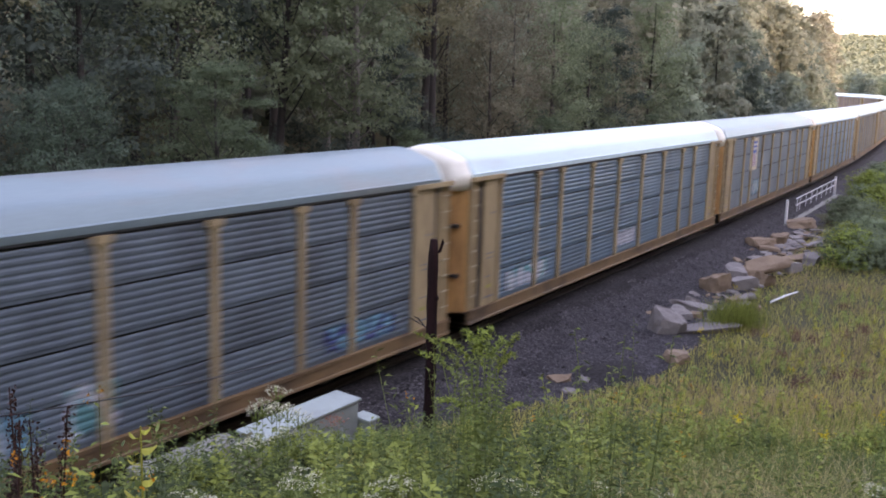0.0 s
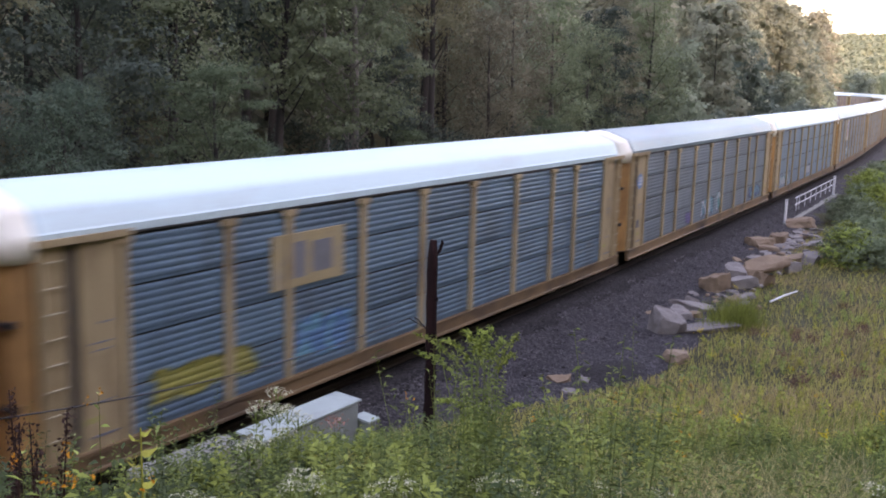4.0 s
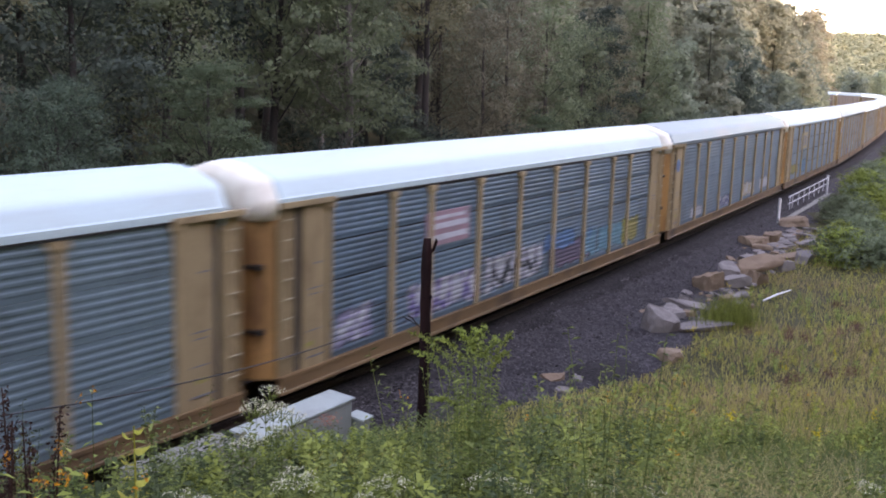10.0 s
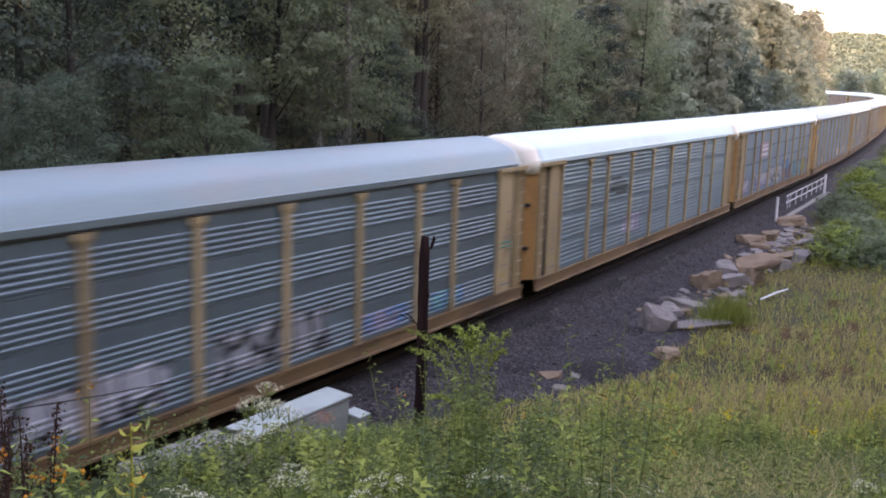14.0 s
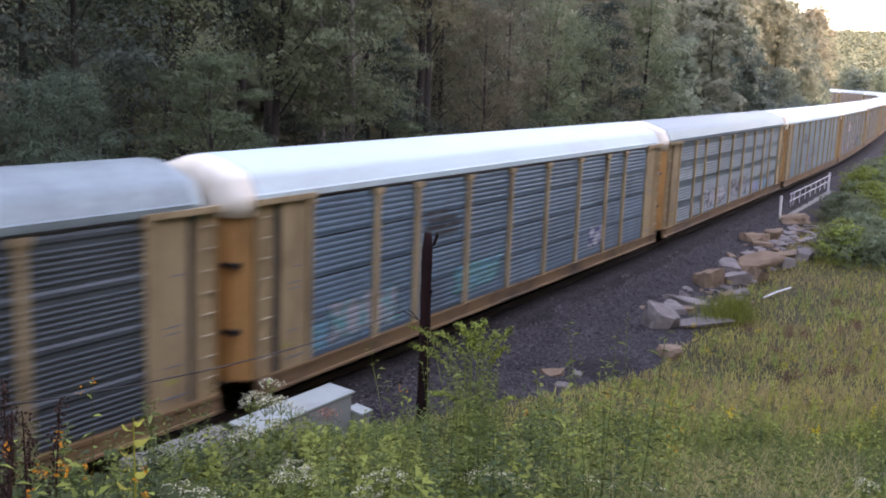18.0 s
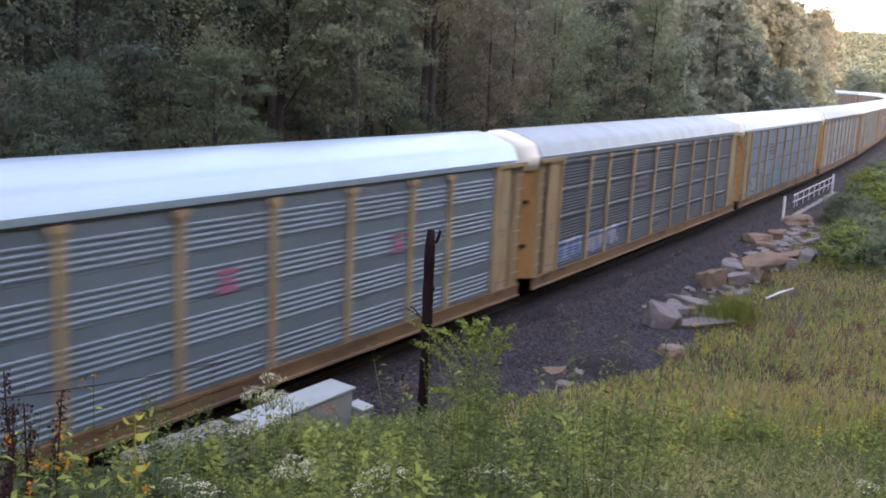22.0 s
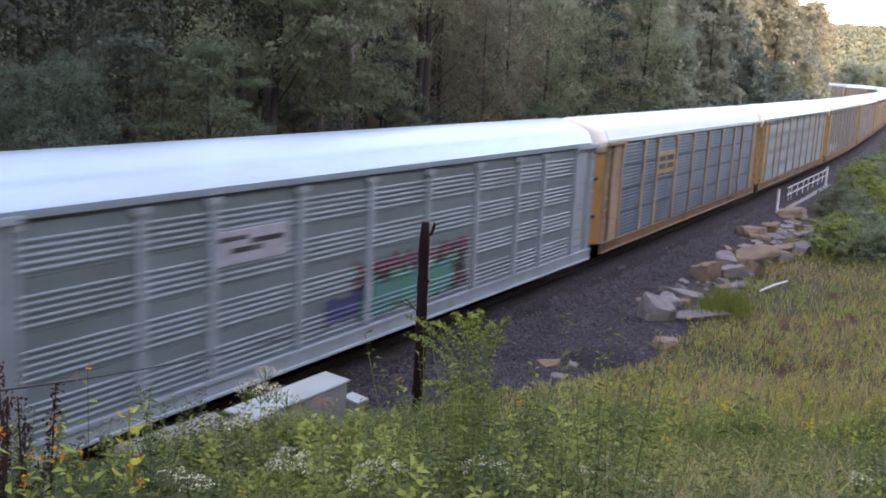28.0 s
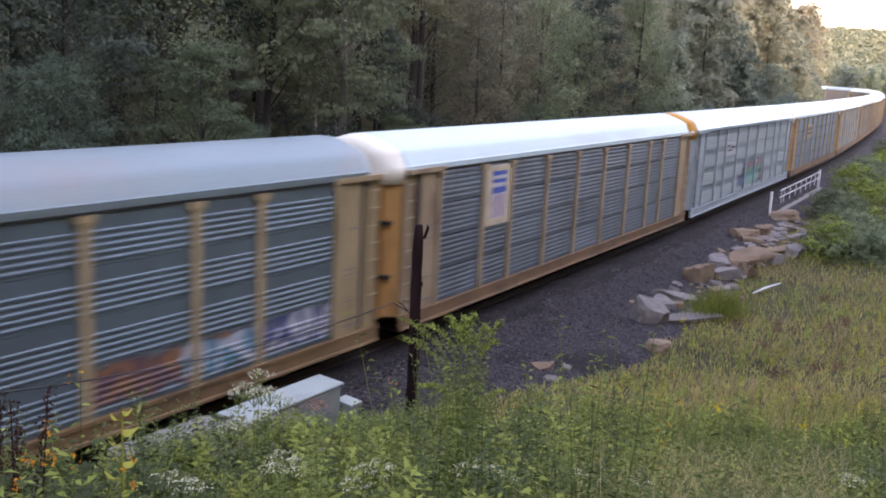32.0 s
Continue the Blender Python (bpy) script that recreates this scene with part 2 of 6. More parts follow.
M.update({
    "leaf_deep": leaf("deep green leaves", (0.044, 0.066, 0.055), (0.090, 0.122, 0.094), trans=0.4, islands=0.3),
    "leaf_mid": leaf("mid green leaves", (0.115, 0.152, 0.098), (0.215, 0.262, 0.155), trans=0.45, islands=0.3),
    "leaf_olive": leaf("olive green leaves", (0.140, 0.146, 0.088), (0.235, 0.228, 0.135), trans=0.45, islands=0.3),
    "leaf_blue": leaf("blue-green leaves", (0.058, 0.096, 0.070), (0.130, 0.190, 0.132), trans=0.35, islands=0.6),
    "leaf_tier": leaf("layered green leaves", (0.062, 0.090, 0.056), (0.122, 0.165, 0.096), trans=0.4, islands=0.3),
    "leaf_dry": leaf("browning leaves", (0.160, 0.155, 0.108), (0.255, 0.240, 0.165), trans=0.45, islands=0.3),
    # distant haze and sunshine are put into this pale leaf colour
    "leaf_far": leaf("distant leaves paled for haze and sun", (0.20, 0.225, 0.145), (0.30, 0.325, 0.21), islands=0.4),
    # shade among the weeds, put into a dark leaf colour
    "leaf_shade": leaf("undergrowth leaves in painted shade", (0.030, 0.048, 0.022), (0.075, 0.105, 0.042), trans=0.15, islands=1.0),
    "leaf_soft": leaf("soft grey-green blades", (0.060, 0.086, 0.038), (0.160, 0.200, 0.088), trans=0.25, islands=1.0),
    # hillside leaves, lightened in colour to stand for haze
    "leaf_hill_green": leaf("haze-paled green hillside leaves", (0.176, 0.225, 0.169), (0.299, 0.360, 0.254), trans=0.45, islands=0.25),
    "leaf_hill_olive": leaf("haze-paled olive hillside leaves", (0.195, 0.225, 0.164), (0.318, 0.345, 0.249), trans=0.45, islands=0.25),
    "leaf_hill_deep": leaf("haze-paled dark hillside leaves", (0.114, 0.155, 0.133), (0.204, 0.260, 0.209), trans=0.45, islands=0.25),
    "leaf_hill_gold": leaf("haze-paled golden brown hillside leaves", (0.223, 0.222, 0.164), (0.328, 0.320, 0.232), trans=0.45, islands=0.25),
    "leaf_weed": leaf("fresh green leaves", (0.042, 0.068, 0.022), (0.195, 0.245, 0.072), trans=0.2, islands=1.6, spec=0.1),
    "leaf_bright": leaf("bright weed leaves", (0.060, 0.095, 0.020), (0.29, 0.345, 0.082), trans=0.2, islands=1.6, spec=0.1),
    "leaf_yellow": leaf("yellow-green leaves", (0.17, 0.185, 0.035), (0.42, 0.385, 0.075), trans=0.25, islands=1.2),
    "grass": leaf("grass blades", (0.23, 0.225, 0.060), (0.62, 0.54, 0.17), trans=0.3, islands=1.2),
    "grass_dry": leaf("dry grass", (0.34, 0.25, 0.115), (0.54, 0.41, 0.20), trans=0.3),
    "petal_white": leaf("white petals", (0.60, 0.57, 0.38), (0.72, 0.69, 0.50), hue=0, trans=0.2),
    "petal_orange": leaf("orange petals", (0.60, 0.20, 0.025), (0.72, 0.30, 0.035), hue=0, trans=0.4),
    "petal_yellow": leaf("yellow petals", (0.62, 0.42, 0.02), (0.75, 0.55, 0.04), hue=0, trans=0.3),
    "petal_pink": leaf("dusty pink florets", (0.38, 0.15, 0.12), (0.46, 0.22, 0.17), hue=0, trans=0.2),
    "petal_brown": leaf("dry brown florets", (0.11, 0.055, 0.04), (0.18, 0.095, 0.065), hue=0, trans=0.1),
    "stem_green": leaf("green stems", (0.09, 0.13, 0.035), (0.14, 0.18, 0.05), trans=0.05),
    "stem_dark": leaf("dark brown seed stalks", (0.030, 0.016, 0.014), (0.055, 0.028, 0.022), hue=0, trans=0.05),
})

# ---- geometry helpers ----
rng = np.random.default_rng(7)


def mesh(name, verts, faces, material, smooth=False):
    me = bpy.data.meshes.new(name)
    me.from_pydata([tuple(v) for v in verts], [], [tuple(f) for f in faces])
    for m_ in (material if isinstance(material, (list, tuple)) else [material]):
        me.materials.append(m_)
    if smooth:
        me.polygons.foreach_set("use_smooth", [True] * len(me.polygons))
    me.update()
    return me


class Soup:
    """Collects boxes, tubes and sheets into the vertices and faces of one mesh."""

    def __init__(self):
        self.v, self.f = [], []

    def put(self, verts, faces):
        o = len(self.v)
        self.v += [tuple(p) for p in verts]
        self.f += [tuple(i + o for i in f) for f in faces]
        return self

    def box(self, x0, y0, z0, x1, y1, z1, bevel=0.0):
        b = min(bevel, (x1 - x0) / 2.2, (y1 - y0) / 2.2)
        ring = [(x0 + b, y0), (x1 - b, y0), (x1, y0 + b), (x1, y1 - b), (x1 - b, y1), (x0 + b, y1), (x0, y1 - b), (x0, y0 + b)] if b > 0 \
            else [(x0, y0), (x1, y0), (x1, y1), (x0, y1)]
        n = len(ring)
        vs = [(x, y, z0) for x, y in ring] + [(x, y, z1) for x, y in ring]
        fs = [tuple(range(n - 1, -1, -1)), tuple(range(n, 2 * n))] + [(i, (i + 1) % n, (i + 1) % n + n, i + n) for i in range(n)]
        return self.put(vs, fs)

    def tube(self, pts, radii, sides=6, caps=True):
        pts = [Vector(p) for p in pts]
        if not isinstance(radii, (list, tuple)):
            radii = [radii] * len(pts)
        vs, fs = [], []
        for i, p in enumerate(pts):
            d = (pts[min(i + 1, len(pts) - 1)] - pts[max(i - 1, 0)]).normalized()
            a = d.cross(Vector((0.31, 0.17, 0.93)) if abs(d.z) < 0.9 else Vector((1, 0.2, 0))).normalized()
            b = d.cross(a)
            vs += [p + radii[i] * (math.cos(u) * a + math.sin(u) * b) for u in (2 * math.pi * k / sides for k in range(sides))]
        for i in range(len(pts) - 1):
            for k in range(sides):
                k2 = (k + 1) % sides
                fs.append((i * sides + k, i * sides + k2, (i + 1) * sides + k2, (i + 1) * sides + k))
        if caps:
            fs += [tuple(range(sides - 1, -1, -1)), tuple(range((len(pts) - 1) * sides, len(pts) * sides))]
        return self.put(vs, fs)

    def extrude_x(self, profile, x0, x1, closed=True):
        """A profile of (y, z) swept along x."""
        n = len(profile)
        vs = [(x0, y, z) for y, z in profile] + [(x1, y, z) for y, z in profile]
        fs = [(i, (i + 1) % n, (i + 1) % n + n, i + n) for i in range(n if closed else n - 1)]
        if closed:
            fs += [tuple(range(n - 1, -1, -1)), tuple(range(n, 2 * n))]
        return self.put(vs, fs)

    def mesh(self, name, material, smooth=False):
        me = mesh(name, self.v, self.f, material, smooth)
        bm = bmesh.new()
        bm.from_mesh(me)
        bmesh.ops.recalc_face_normals(bm, faces=bm.faces)
        bm.to_mesh(me)
        bm.free()
        return me


def part(name, data, parent, label="", at=None):
    ob = new(name, data)
    ob.parent = parent
    if at is not None:
        ob.matrix_basis = at
    if label:
        ob["label"] = label
    if name in ("seed_head", "flower_head", "floret", "spray", "foliage", "blossom", "crown"):
        ob["kind"] = "stuff"                    # too fine to pick apart
    return ob


def thing(name, label, category, m=None, group="", kind=""):
    ob = new(name)
    ob.empty_display_size = 0.2
    if m is not None:
        ob.matrix_basis = m
    return tagged(ob, label, category, group, kind)


# ---- the line of the track ----
GRADE = 0.0052
_s = np.arange(-460.0, 960.0, 1.0)
_k = np.interp(_s, [-110, -60, 0, 40, 80, 120, 160], [0, -0.00248, -0.00107, -0.00019, -0.00109, -0.00004, -0.00062])
_w = np.clip((_s - 254.0) / 40.0, 0, 1)
_k = _k * (1 - _w) - 0.00556 * _w * np.clip((620.0 - _s) / 60.0, 0, 1)
_h = np.concatenate([[0], np.cumsum((_k[1:] + _k[:-1]) / 2)])
_h += 0.52886 - _h[460]
_x = np.concatenate([[0], np.cumsum((np.sin(_h)[1:] + np.sin(_h)[:-1]) / 2)])
_y = np.concatenate([[0], np.cumsum((np.cos(_h)[1:] + np.cos(_h)[:-1]) / 2)])
_x += -0.6376 - _x[460]
_y += 30.2303 - _y[460]


def track(s, d=0.0, z=0.0):
    """The place d metres to the right of the centre line at s metres along it, z above the rail."""
    x, y, h = (np.interp(s, _s, a) for a in (_x, _y, _h))
    return Vector((x + d * math.cos(h), y - d * math.sin(h), z + GRADE * s))


def heading(s):
    return float(np.interp(s, _s, _h))


def along(px, py):
    """s and d of many places at once."""
    px, py = np.asarray(px, float), np.asarray(py, float)
    best = np.full(px.shape, 1e18)
    idx = np.zeros(px.shape, int)
    for i in range(0, len(_s), 6):
        q = (px - _x[i]) ** 2 + (py - _y[i]) ** 2
        m_ = q < best
        best[m_], idx[m_] = q[m_], i
    h = _h[idx]
    ds = (px - _x[idx]) * np.sin(h) + (py - _y[idx]) * np.cos(h)
    s = np.clip(_s[idx] + ds, _s[0], _s[-1])
    x, y, h = (np.interp(s, _s, a) for a in (_x, _y, _h))
    return s, (px - x) * np.cos(h) - (py - y) * np.sin(h)


def edge(s):
    """How far the ballast and cinders reach to the right of the track."""
    return np.interp(s, [-60, -8, -3, 2, 8, 18, 32, 46, 60], [3.6, 3.8, 5.2, 6.8, 6.6, 5.8, 5.4, 4.4, 3.8])


def height(px, py):
    px, py = np.asarray(px, float), np.asarray(py, float)
    s, d = along(px, py)
    e = edge(s)
    level = -0.85
    nose = np.interp(py, [-400, -60, -20, 2.2, 4.5, 8, 12, 17, 22, 27, 36, 60, 120, 400, 560, 900, 1500],
                     [60, 20, 8.5, 6.15, 5.3, 3.9, 2.75, 1.25, 0.1, -0.5, -0.75, -0.6, 0, 1, 6, 46, 72])
    nose = nose + 0.13 * np.clip(d - 9, 0, 25) * np.clip((py - 14) / 12, 0, 1) * np.clip(1.6 - py / 150, 0.4, 1)
    # unseen ridge added right of and behind the eye; blocks sun and low sky
    nose = nose + (0.8 * np.clip(d - 19, 0, 34) + 0.30 * np.clip(d - 53, 0, 60)) * np.clip((320 - py) / 40, 0, 1) * np.interp(py, [-60, 0, 40, 80, 130], [1.55, 1.55, 1.3, 0.92, 0.74])
    right = np.maximum(level, np.minimum(level + 0.95 * (d - e), nose))
    left = level + 0.36 * np.maximum(0, -d - 9) * np.clip(0.8 + s / 250, 0.6, 1.5)
    left = np.minimum(left, 34 + 0.02 * -d)
    z = np.where(d > 0, right, left)
    w = np.clip((py - 340) / 80, 0, 1) * np.clip((np.abs(d) - 8) / 20, 0, 1)
    z = z * (1 - w) + nose * w
    return z + GRADE * np.clip(s, -460, 700) + 0.0


def ground_z(x, y):
    return float(height(np.array([x]), np.array([y]))[0])


# ---- ground, ballast, rails ----
def axis(parts):
    return np.unique(np.concatenate([np.arange(a, b, st) for a, b, st in parts]).round(3))


def build_ground():
    gx = axis([(-1600, -120, 80), (-120, -30, 6), (-30, 40, 0.6), (40, 200, 5), (200, 1681, 80)])
    gy = axis([(-600, -60, 60), (-60, -6, 6), (-6, 60, 0.6), (60, 500, 6), (500, 2401, 100)])
    X, Y = np.meshgrid(gx, gy)
    Z = height(X.ravel(), Y.ravel()).reshape(X.shape)
    s, d = along(X.ravel(), Y.ravel())
    lumps = 0.10 * np.sin(X * 0.9 + 1.3 * np.sin(Y * 0.5)) * np.sin(Y * 0.8 + np.sin(X * 0.6))
    wide = np.clip((d.reshape(X.shape) - edge(s).reshape(X.shape)) / 3, 0, 1)
    Z = Z + lumps * wide - 0.06
    n, m_ = X.shape
    idx = np.arange(n * m_).reshape(n, m_)
    faces = np.stack([idx[:-1, :-1], idx[:-1, 1:], idx[1:, 1:], idx[1:, :-1]], -1).reshape(-1, 4)
    me = mesh("ground", np.stack([X, Y, Z], -1).reshape(-1, 3), faces.tolist(), M["earth"], True)
    tagged(new("ground", me), "grassy railway bank sloping down to the cinder trackside", "ground", kind="structure")


build_ground()


def build_ballast():
    ss = np.concatenate([np.arange(-130, -40, 6), np.arange(-40, 75, 0.5), np.arange(75, 700, 5)])
    cols = [-4.2, -3.2, -1.9, -1.5, 0, 1.5, 1.9, 2.5, 3.1]
    zs = [-0.86, -0.72, -0.26, -0.22, -0.24, -0.22, -0.26, -0.52, -0.70]
    extra = 10
    vs = []
    for s in ss:
        e = float(edge(s))
        row = [(d, z) for d, z in zip(cols, zs)]
        row += [(3.1 + (e - 3.1) * k / extra, -0.70 - 0.14 * k / extra) for k in range(1, extra)]
        row += [(e + 0.35 * math.sin(s * 1.7) * math.sin(s * 0.61), -0.88)]
        for j, (d, z) in enumerate(row):
            r = 0.035 * noise.noise((s * 0.9, d * 1.1, 3)) * (j > 4)
            vs.append(track(s, d, z + r))
    w = len(cols) + extra
    fs = [(i * w + j, i * w + j + 1, (i + 1) * w + j + 1, (i + 1) * w + j) for i in range(len(ss) - 1) for j in range(w - 1)]
    ob = new("ballast", mesh("ballast", vs, fs, M["ballast"], True))
    tagged(ob, "dark grey crushed stone and cinder track bed", "ballast", kind="structure")
    # darker strip along the rails, painting in the shade beneath the cars
    ss2 = np.concatenate([np.arange(-130, -40, 6), np.arange(-40, 75, 0.4), np.arange(75, 700, 5)])
    prof = [(-1.75, -0.27), (-1.55, -0.185), (-0.9, -0.175), (-0.6, -0.20), (0.6, -0.20), (0.9, -0.175), (1.55, -0.185), (1.8, -0.21), (2.05, -0.30), (2.3, -0.47)]
    vs = [track(s, d + (0.10 * noise.noise((s * 0.8, d, 1.7)) if d > 1.7 else 0), z) for s in ss2 for d, z in prof]
    w = len(prof)
    fs = [(i * w + j, i * w + j + 1, (i + 1) * w + j + 1, (i + 1) * w + j) for i in range(len(ss2) - 1) for j in range(w - 1)]
    tagged(new("oily_track_bed", mesh("oily_track_bed", vs, fs, M["bed_dark"], True)), "black ballast strip carrying the shade under the train", "ballast", kind="structure")
    # loose stones of the bed, too many to count
    v, f = [], []
    for _ in range(30000):
        s = -14 + 66 * rng.random() ** 1.5
        e = float(edge(s))
        d = rng.uniform(1.3, e + 0.3)
        z = float(np.interp(d, [1.5, 1.9, 2.5, 3.1, max(3.2, e)], [-0.22, -0.26, -0.52, -0.70, -0.84]))
        p = track(s, d, z)
        r = rng.uniform(0.022, 0.05) * (1.0 if rng.random() < 0.93 else 1.9)
        ring = rng.uniform(0.6, 1.2, 6) * r
        a0 = rng.random() * 6.28
        o = len(v)
        for k in range(4):
            a = a0 + k * math.pi / 2
            v.append((p.x + math.cos(a) * ring[k], p.y + math.sin(a) * ring[k], p.z + 0.2 * r))
        v.append((p.x + rng.uniform(-.3, .3) * r, p.y + rng.uniform(-.3, .3) * r, p.z + ring[4] * 0.9))
        f += [(o, o + 1, o + 4), (o + 1, o + 2, o + 4), (o + 2, o + 3, o + 4), (o + 3, o, o + 4)]
    tagged(new("ballast_stones", mesh("ballast_stones", v, f, M["ballast_stone"])),
           "loose dark crushed stones lying on the track bed", "gravel", kind="stuff")


build_ballast()


def build_rails():
    ss = np.concatenate([np.arange(-130, 0, 5), np.arange(0, 700, 8)])
    prof = [(-0.075, -0.19), (0.075, -0.19), (0.075, -0.17), (0.012, -0.15), (0.012, -0.05), (0.036, -0.035), (0.036, 0), (-0.036, 0),
            (-0.036, -0.035), (-0.012, -0.05), (-0.012, -0.15), (-0.075, -0.17)]
    for side in (0.755, -0.755):
        vs = [track(s, side + a, b) for s in ss for a, b in prof]
        n = len(prof)
        fs = [(i * n + k, i * n + (k + 1) % n, (i + 1) * n + (k + 1) % n, (i + 1) * n + k) for i in range(len(ss) - 1) for k in range(n)]
        tagged(new("rail", mesh("rail", vs, fs, M["rail"])), "worn brown steel rail spiked to timber ties", "rail", kind="structure")
    tie = Soup().box(-0.11, -1.3, -0.36, 0.11, 1.3, -0.185, 0.02).mesh("tie", M["tie"])
    line = thing("tie_row", "dark creosoted timber ties under the rails", "railway ties", kind="structure")
    for i in range(200):
        s = -40 + i * 0.56
        p = track(s)
        part("tie", tie, line, at=Matrix.Translation(p) @ Euler((0, 0, math.pi / 2 - heading(s))).to_matrix().to_4x4())


build_rails()


# ---- the train: enclosed car carriers ----
LENGTH, PITCH = 27.4, 28.6
END = 1.86                                     # plain sheet and ladder at each end
SILL_TOP, EAVE = 0.915, 4.90
BAYS = [2.78, 1.97, 2.88, 2.85, 2.82, 2.85, 2.78, 1.97, 2.74]
_scale = (LENGTH - 2 * END) / sum(BAYS)
BAYS = [b * _scale for b in BAYS]              # from the rear end to the front
BAY_X = [-LENGTH / 2 + END + sum(BAYS[:i]) for i in range(len(BAYS) + 1)]
ROWS = 4
FRONT = LENGTH / 2 - 0.62                      # the roof stops short of the front end
ROW_H = (EAVE - 0.06 - SILL_TOP) / ROWS


def rib_profile(kind, rows):
    """Heights and depths up a ribbed side."""
    h = ROW_H - (0.048 if kind == "fine" else 0.012)
    prof = []
    for r in range(rows):
        z0 = r * ROW_H

        def rib(a, b, depth):
            a, b = a * ROW_H / 0.925, b * ROW_H / 0.925
            prof.extend([(z0 + a, 0.0), (z0 + a + (b - a) * 0.30, depth), (z0 + a + (b - a) * 0.72, depth), (z0 + b, 0.0)])
        prof.append((z0, 0.0))
        if kind == "fine":
            for i in range(6):
                rib(0.05 + i * 0.14, 0.05 + i * 0.14 + 0.12, 0.013)
        elif kind == "wide":
            for i in range(5):
                rib(0.10 + i * 0.155, 0.10 + i * 0.155 + 0.115, 0.013)
        elif kind == "grouped":
            for i in range(5):
                rib(0.05 + i * 0.125, 0.05 + i * 0.125 + 0.09, 0.018)
        else:                                   # banded
            for i in range(6):
                rib(0.04 + i * 0.105, 0.04 + i * 0.105 + 0.07, 0.026)
            rib(0.72, 0.89, 0.036)
        prof.append((z0 + h, 0.0))
        if r < rows - 1:
            prof.extend([(z0 + h + 0.004, -0.02), (z0 + ROW_H - 0.004, -0.02)])
    return prof


def panel_mesh(kind, width, rows):
    """A ribbed side panel: local x along the car, y out of it, z up from its lower edge."""
    prof = rib_profile(kind, rows)
    top = prof[-1][0]
    sp = Soup()
    n = len(prof)
    vs = [(0, y, z) for z, y in prof] + [(width, y, z) for z, y in prof]
    vs += [(0, -0.025, 0), (0, -0.025, top), (width, -0.025, 0), (width, -0.025, top)]
    fs = [(i, i + n, i + 1 + n, i + 1) for i in range(n - 1)]
    fs += [(2 * n, 2 * n + 2, n, 0), (n - 1, 2 * n - 1, 2 * n + 3, 2 * n + 1), (2 * n, 2 * n + 1, 2 * n + 3, 2 * n + 2)]
    sp.put(vs, fs)
    return mesh("panel", sp.v, sp.f, M["panel_blue"])


_cache = {}


def cached(key, make):
    if key not in _cache:
        _cache[key] = make()
    return _cache[key]


def tinted(me, material):
    """The same shape in another paint."""
    def make():
        c = me.copy()
        c.materials.clear()
        c.materials.append(material)
        return c
    return cached(("tint", me.name, material.name), make)


def roof_section(shrink=0.0, drop=0.0):
    half = [(1.53, 4.93), (1.535, 5.075), (1.50, 5.105), (1.36, 5.40), (1.32, 5.46), (1.26, 5.515), (1.17, 5.565), (1.05, 5.615), (0.70, 5.735), (0.38, 5.84), (0.0, 5.89)]
    pts = [(y * (1 - shrink), EAVE + (z - EAVE) * (1 - drop)) for y, z in half]
    return pts + [(-y, z) for y, z in reversed(pts[:-1])]


def make_roof():
    stations = [(-LENGTH / 2 - 0.03, 0.025, 0.06), (-LENGTH / 2 + 0.05, 0, 0.0)]
    x = -LENGTH / 2 + 0.05
    seams = []
    for i in range(1, 24):
        seams += [x + i * (LENGTH - 0.7) / 24 - 0.02, x + i * (LENGTH - 0.7) / 24 + 0.02]
    stations += [(sx, -0.002 if k % 2 else 0.0, 0) for k, sx in enumerate(seams)]
    stations += [(FRONT - 0.05, 0, 0), (FRONT + 0.03, 0.025, 0.06)]
    vs, fs = [], []
    for sx, a, b in stations:
        vs += [(sx, y, z) for y, z in roof_section(a, b)]
    n = len(roof_section())
    for i in range(len(stations) - 1):
        fs += [(i * n + k, i * n + k + 1, (i + 1) * n + k + 1, (i + 1) * n + k) for k in range(n - 1)]
    fs += [tuple(range(n)), tuple(range((len(stations) - 1) * n, len(stations) * n))[::-1]]
    fs += [(i * n, (i + 1) * n, (i + 1) * n + n - 1, i * n + n - 1) for i in range(len(stations) - 1)]
    me = mesh("roof", vs, fs, M["roof_white"])
    bm = bmesh.new()
    bm.from_mesh(me)
    bmesh.ops.recalc_face_normals(bm, faces=bm.faces)
    for f in bm.faces:
        f.smooth = True
    bm.to_mesh(me)
    bm.free()
    me.set_sharp_from_angle(angle=radians(22))
    return me


def make_hood(sign):
    """The domed top of a car's end, over the doors."""
    vs, fs = [], []
    rings = [(0.0, 1.0), (-0.26, 0.985), (-0.47, 0.90), (-0.56, 0.74), (-0.60, 0.40)] if sign < 0 else [(0.0, 1.0), (0.14, 0.992), (0.25, 0.965), (0.30, 0.92)]
    arc = [(y * 0.965, 4.62 + (z - 4.62) * 0.985) for y, z in [(1.47, 4.60)] + roof_section() + [(-1.47, 4.60)]]
    for x, k in rings:
        vs += [(x - LENGTH / 2 if sign < 0 else FRONT + x, y * k, 4.6 + (z - 4.6) * (0.62 + 0.38 * k)) for y, z in arc]
    n = len(arc)
    for i in range(len(rings) - 1):
        fs += [(i * n + k, i * n + k + 1, (i + 1) * n + k + 1, (i + 1) * n + k) for k in range(n - 1)]
        fs += [(i * n, (i + 1) * n, (i + 1) * n + n - 1, i * n + n - 1)]
    fs += [tuple(range((len(rings) - 1) * n, len(rings) * n))]
    sp = Soup()
    sp.put(vs, fs)
    return sp.mesh("end_hood", M["hood_cream"], True)


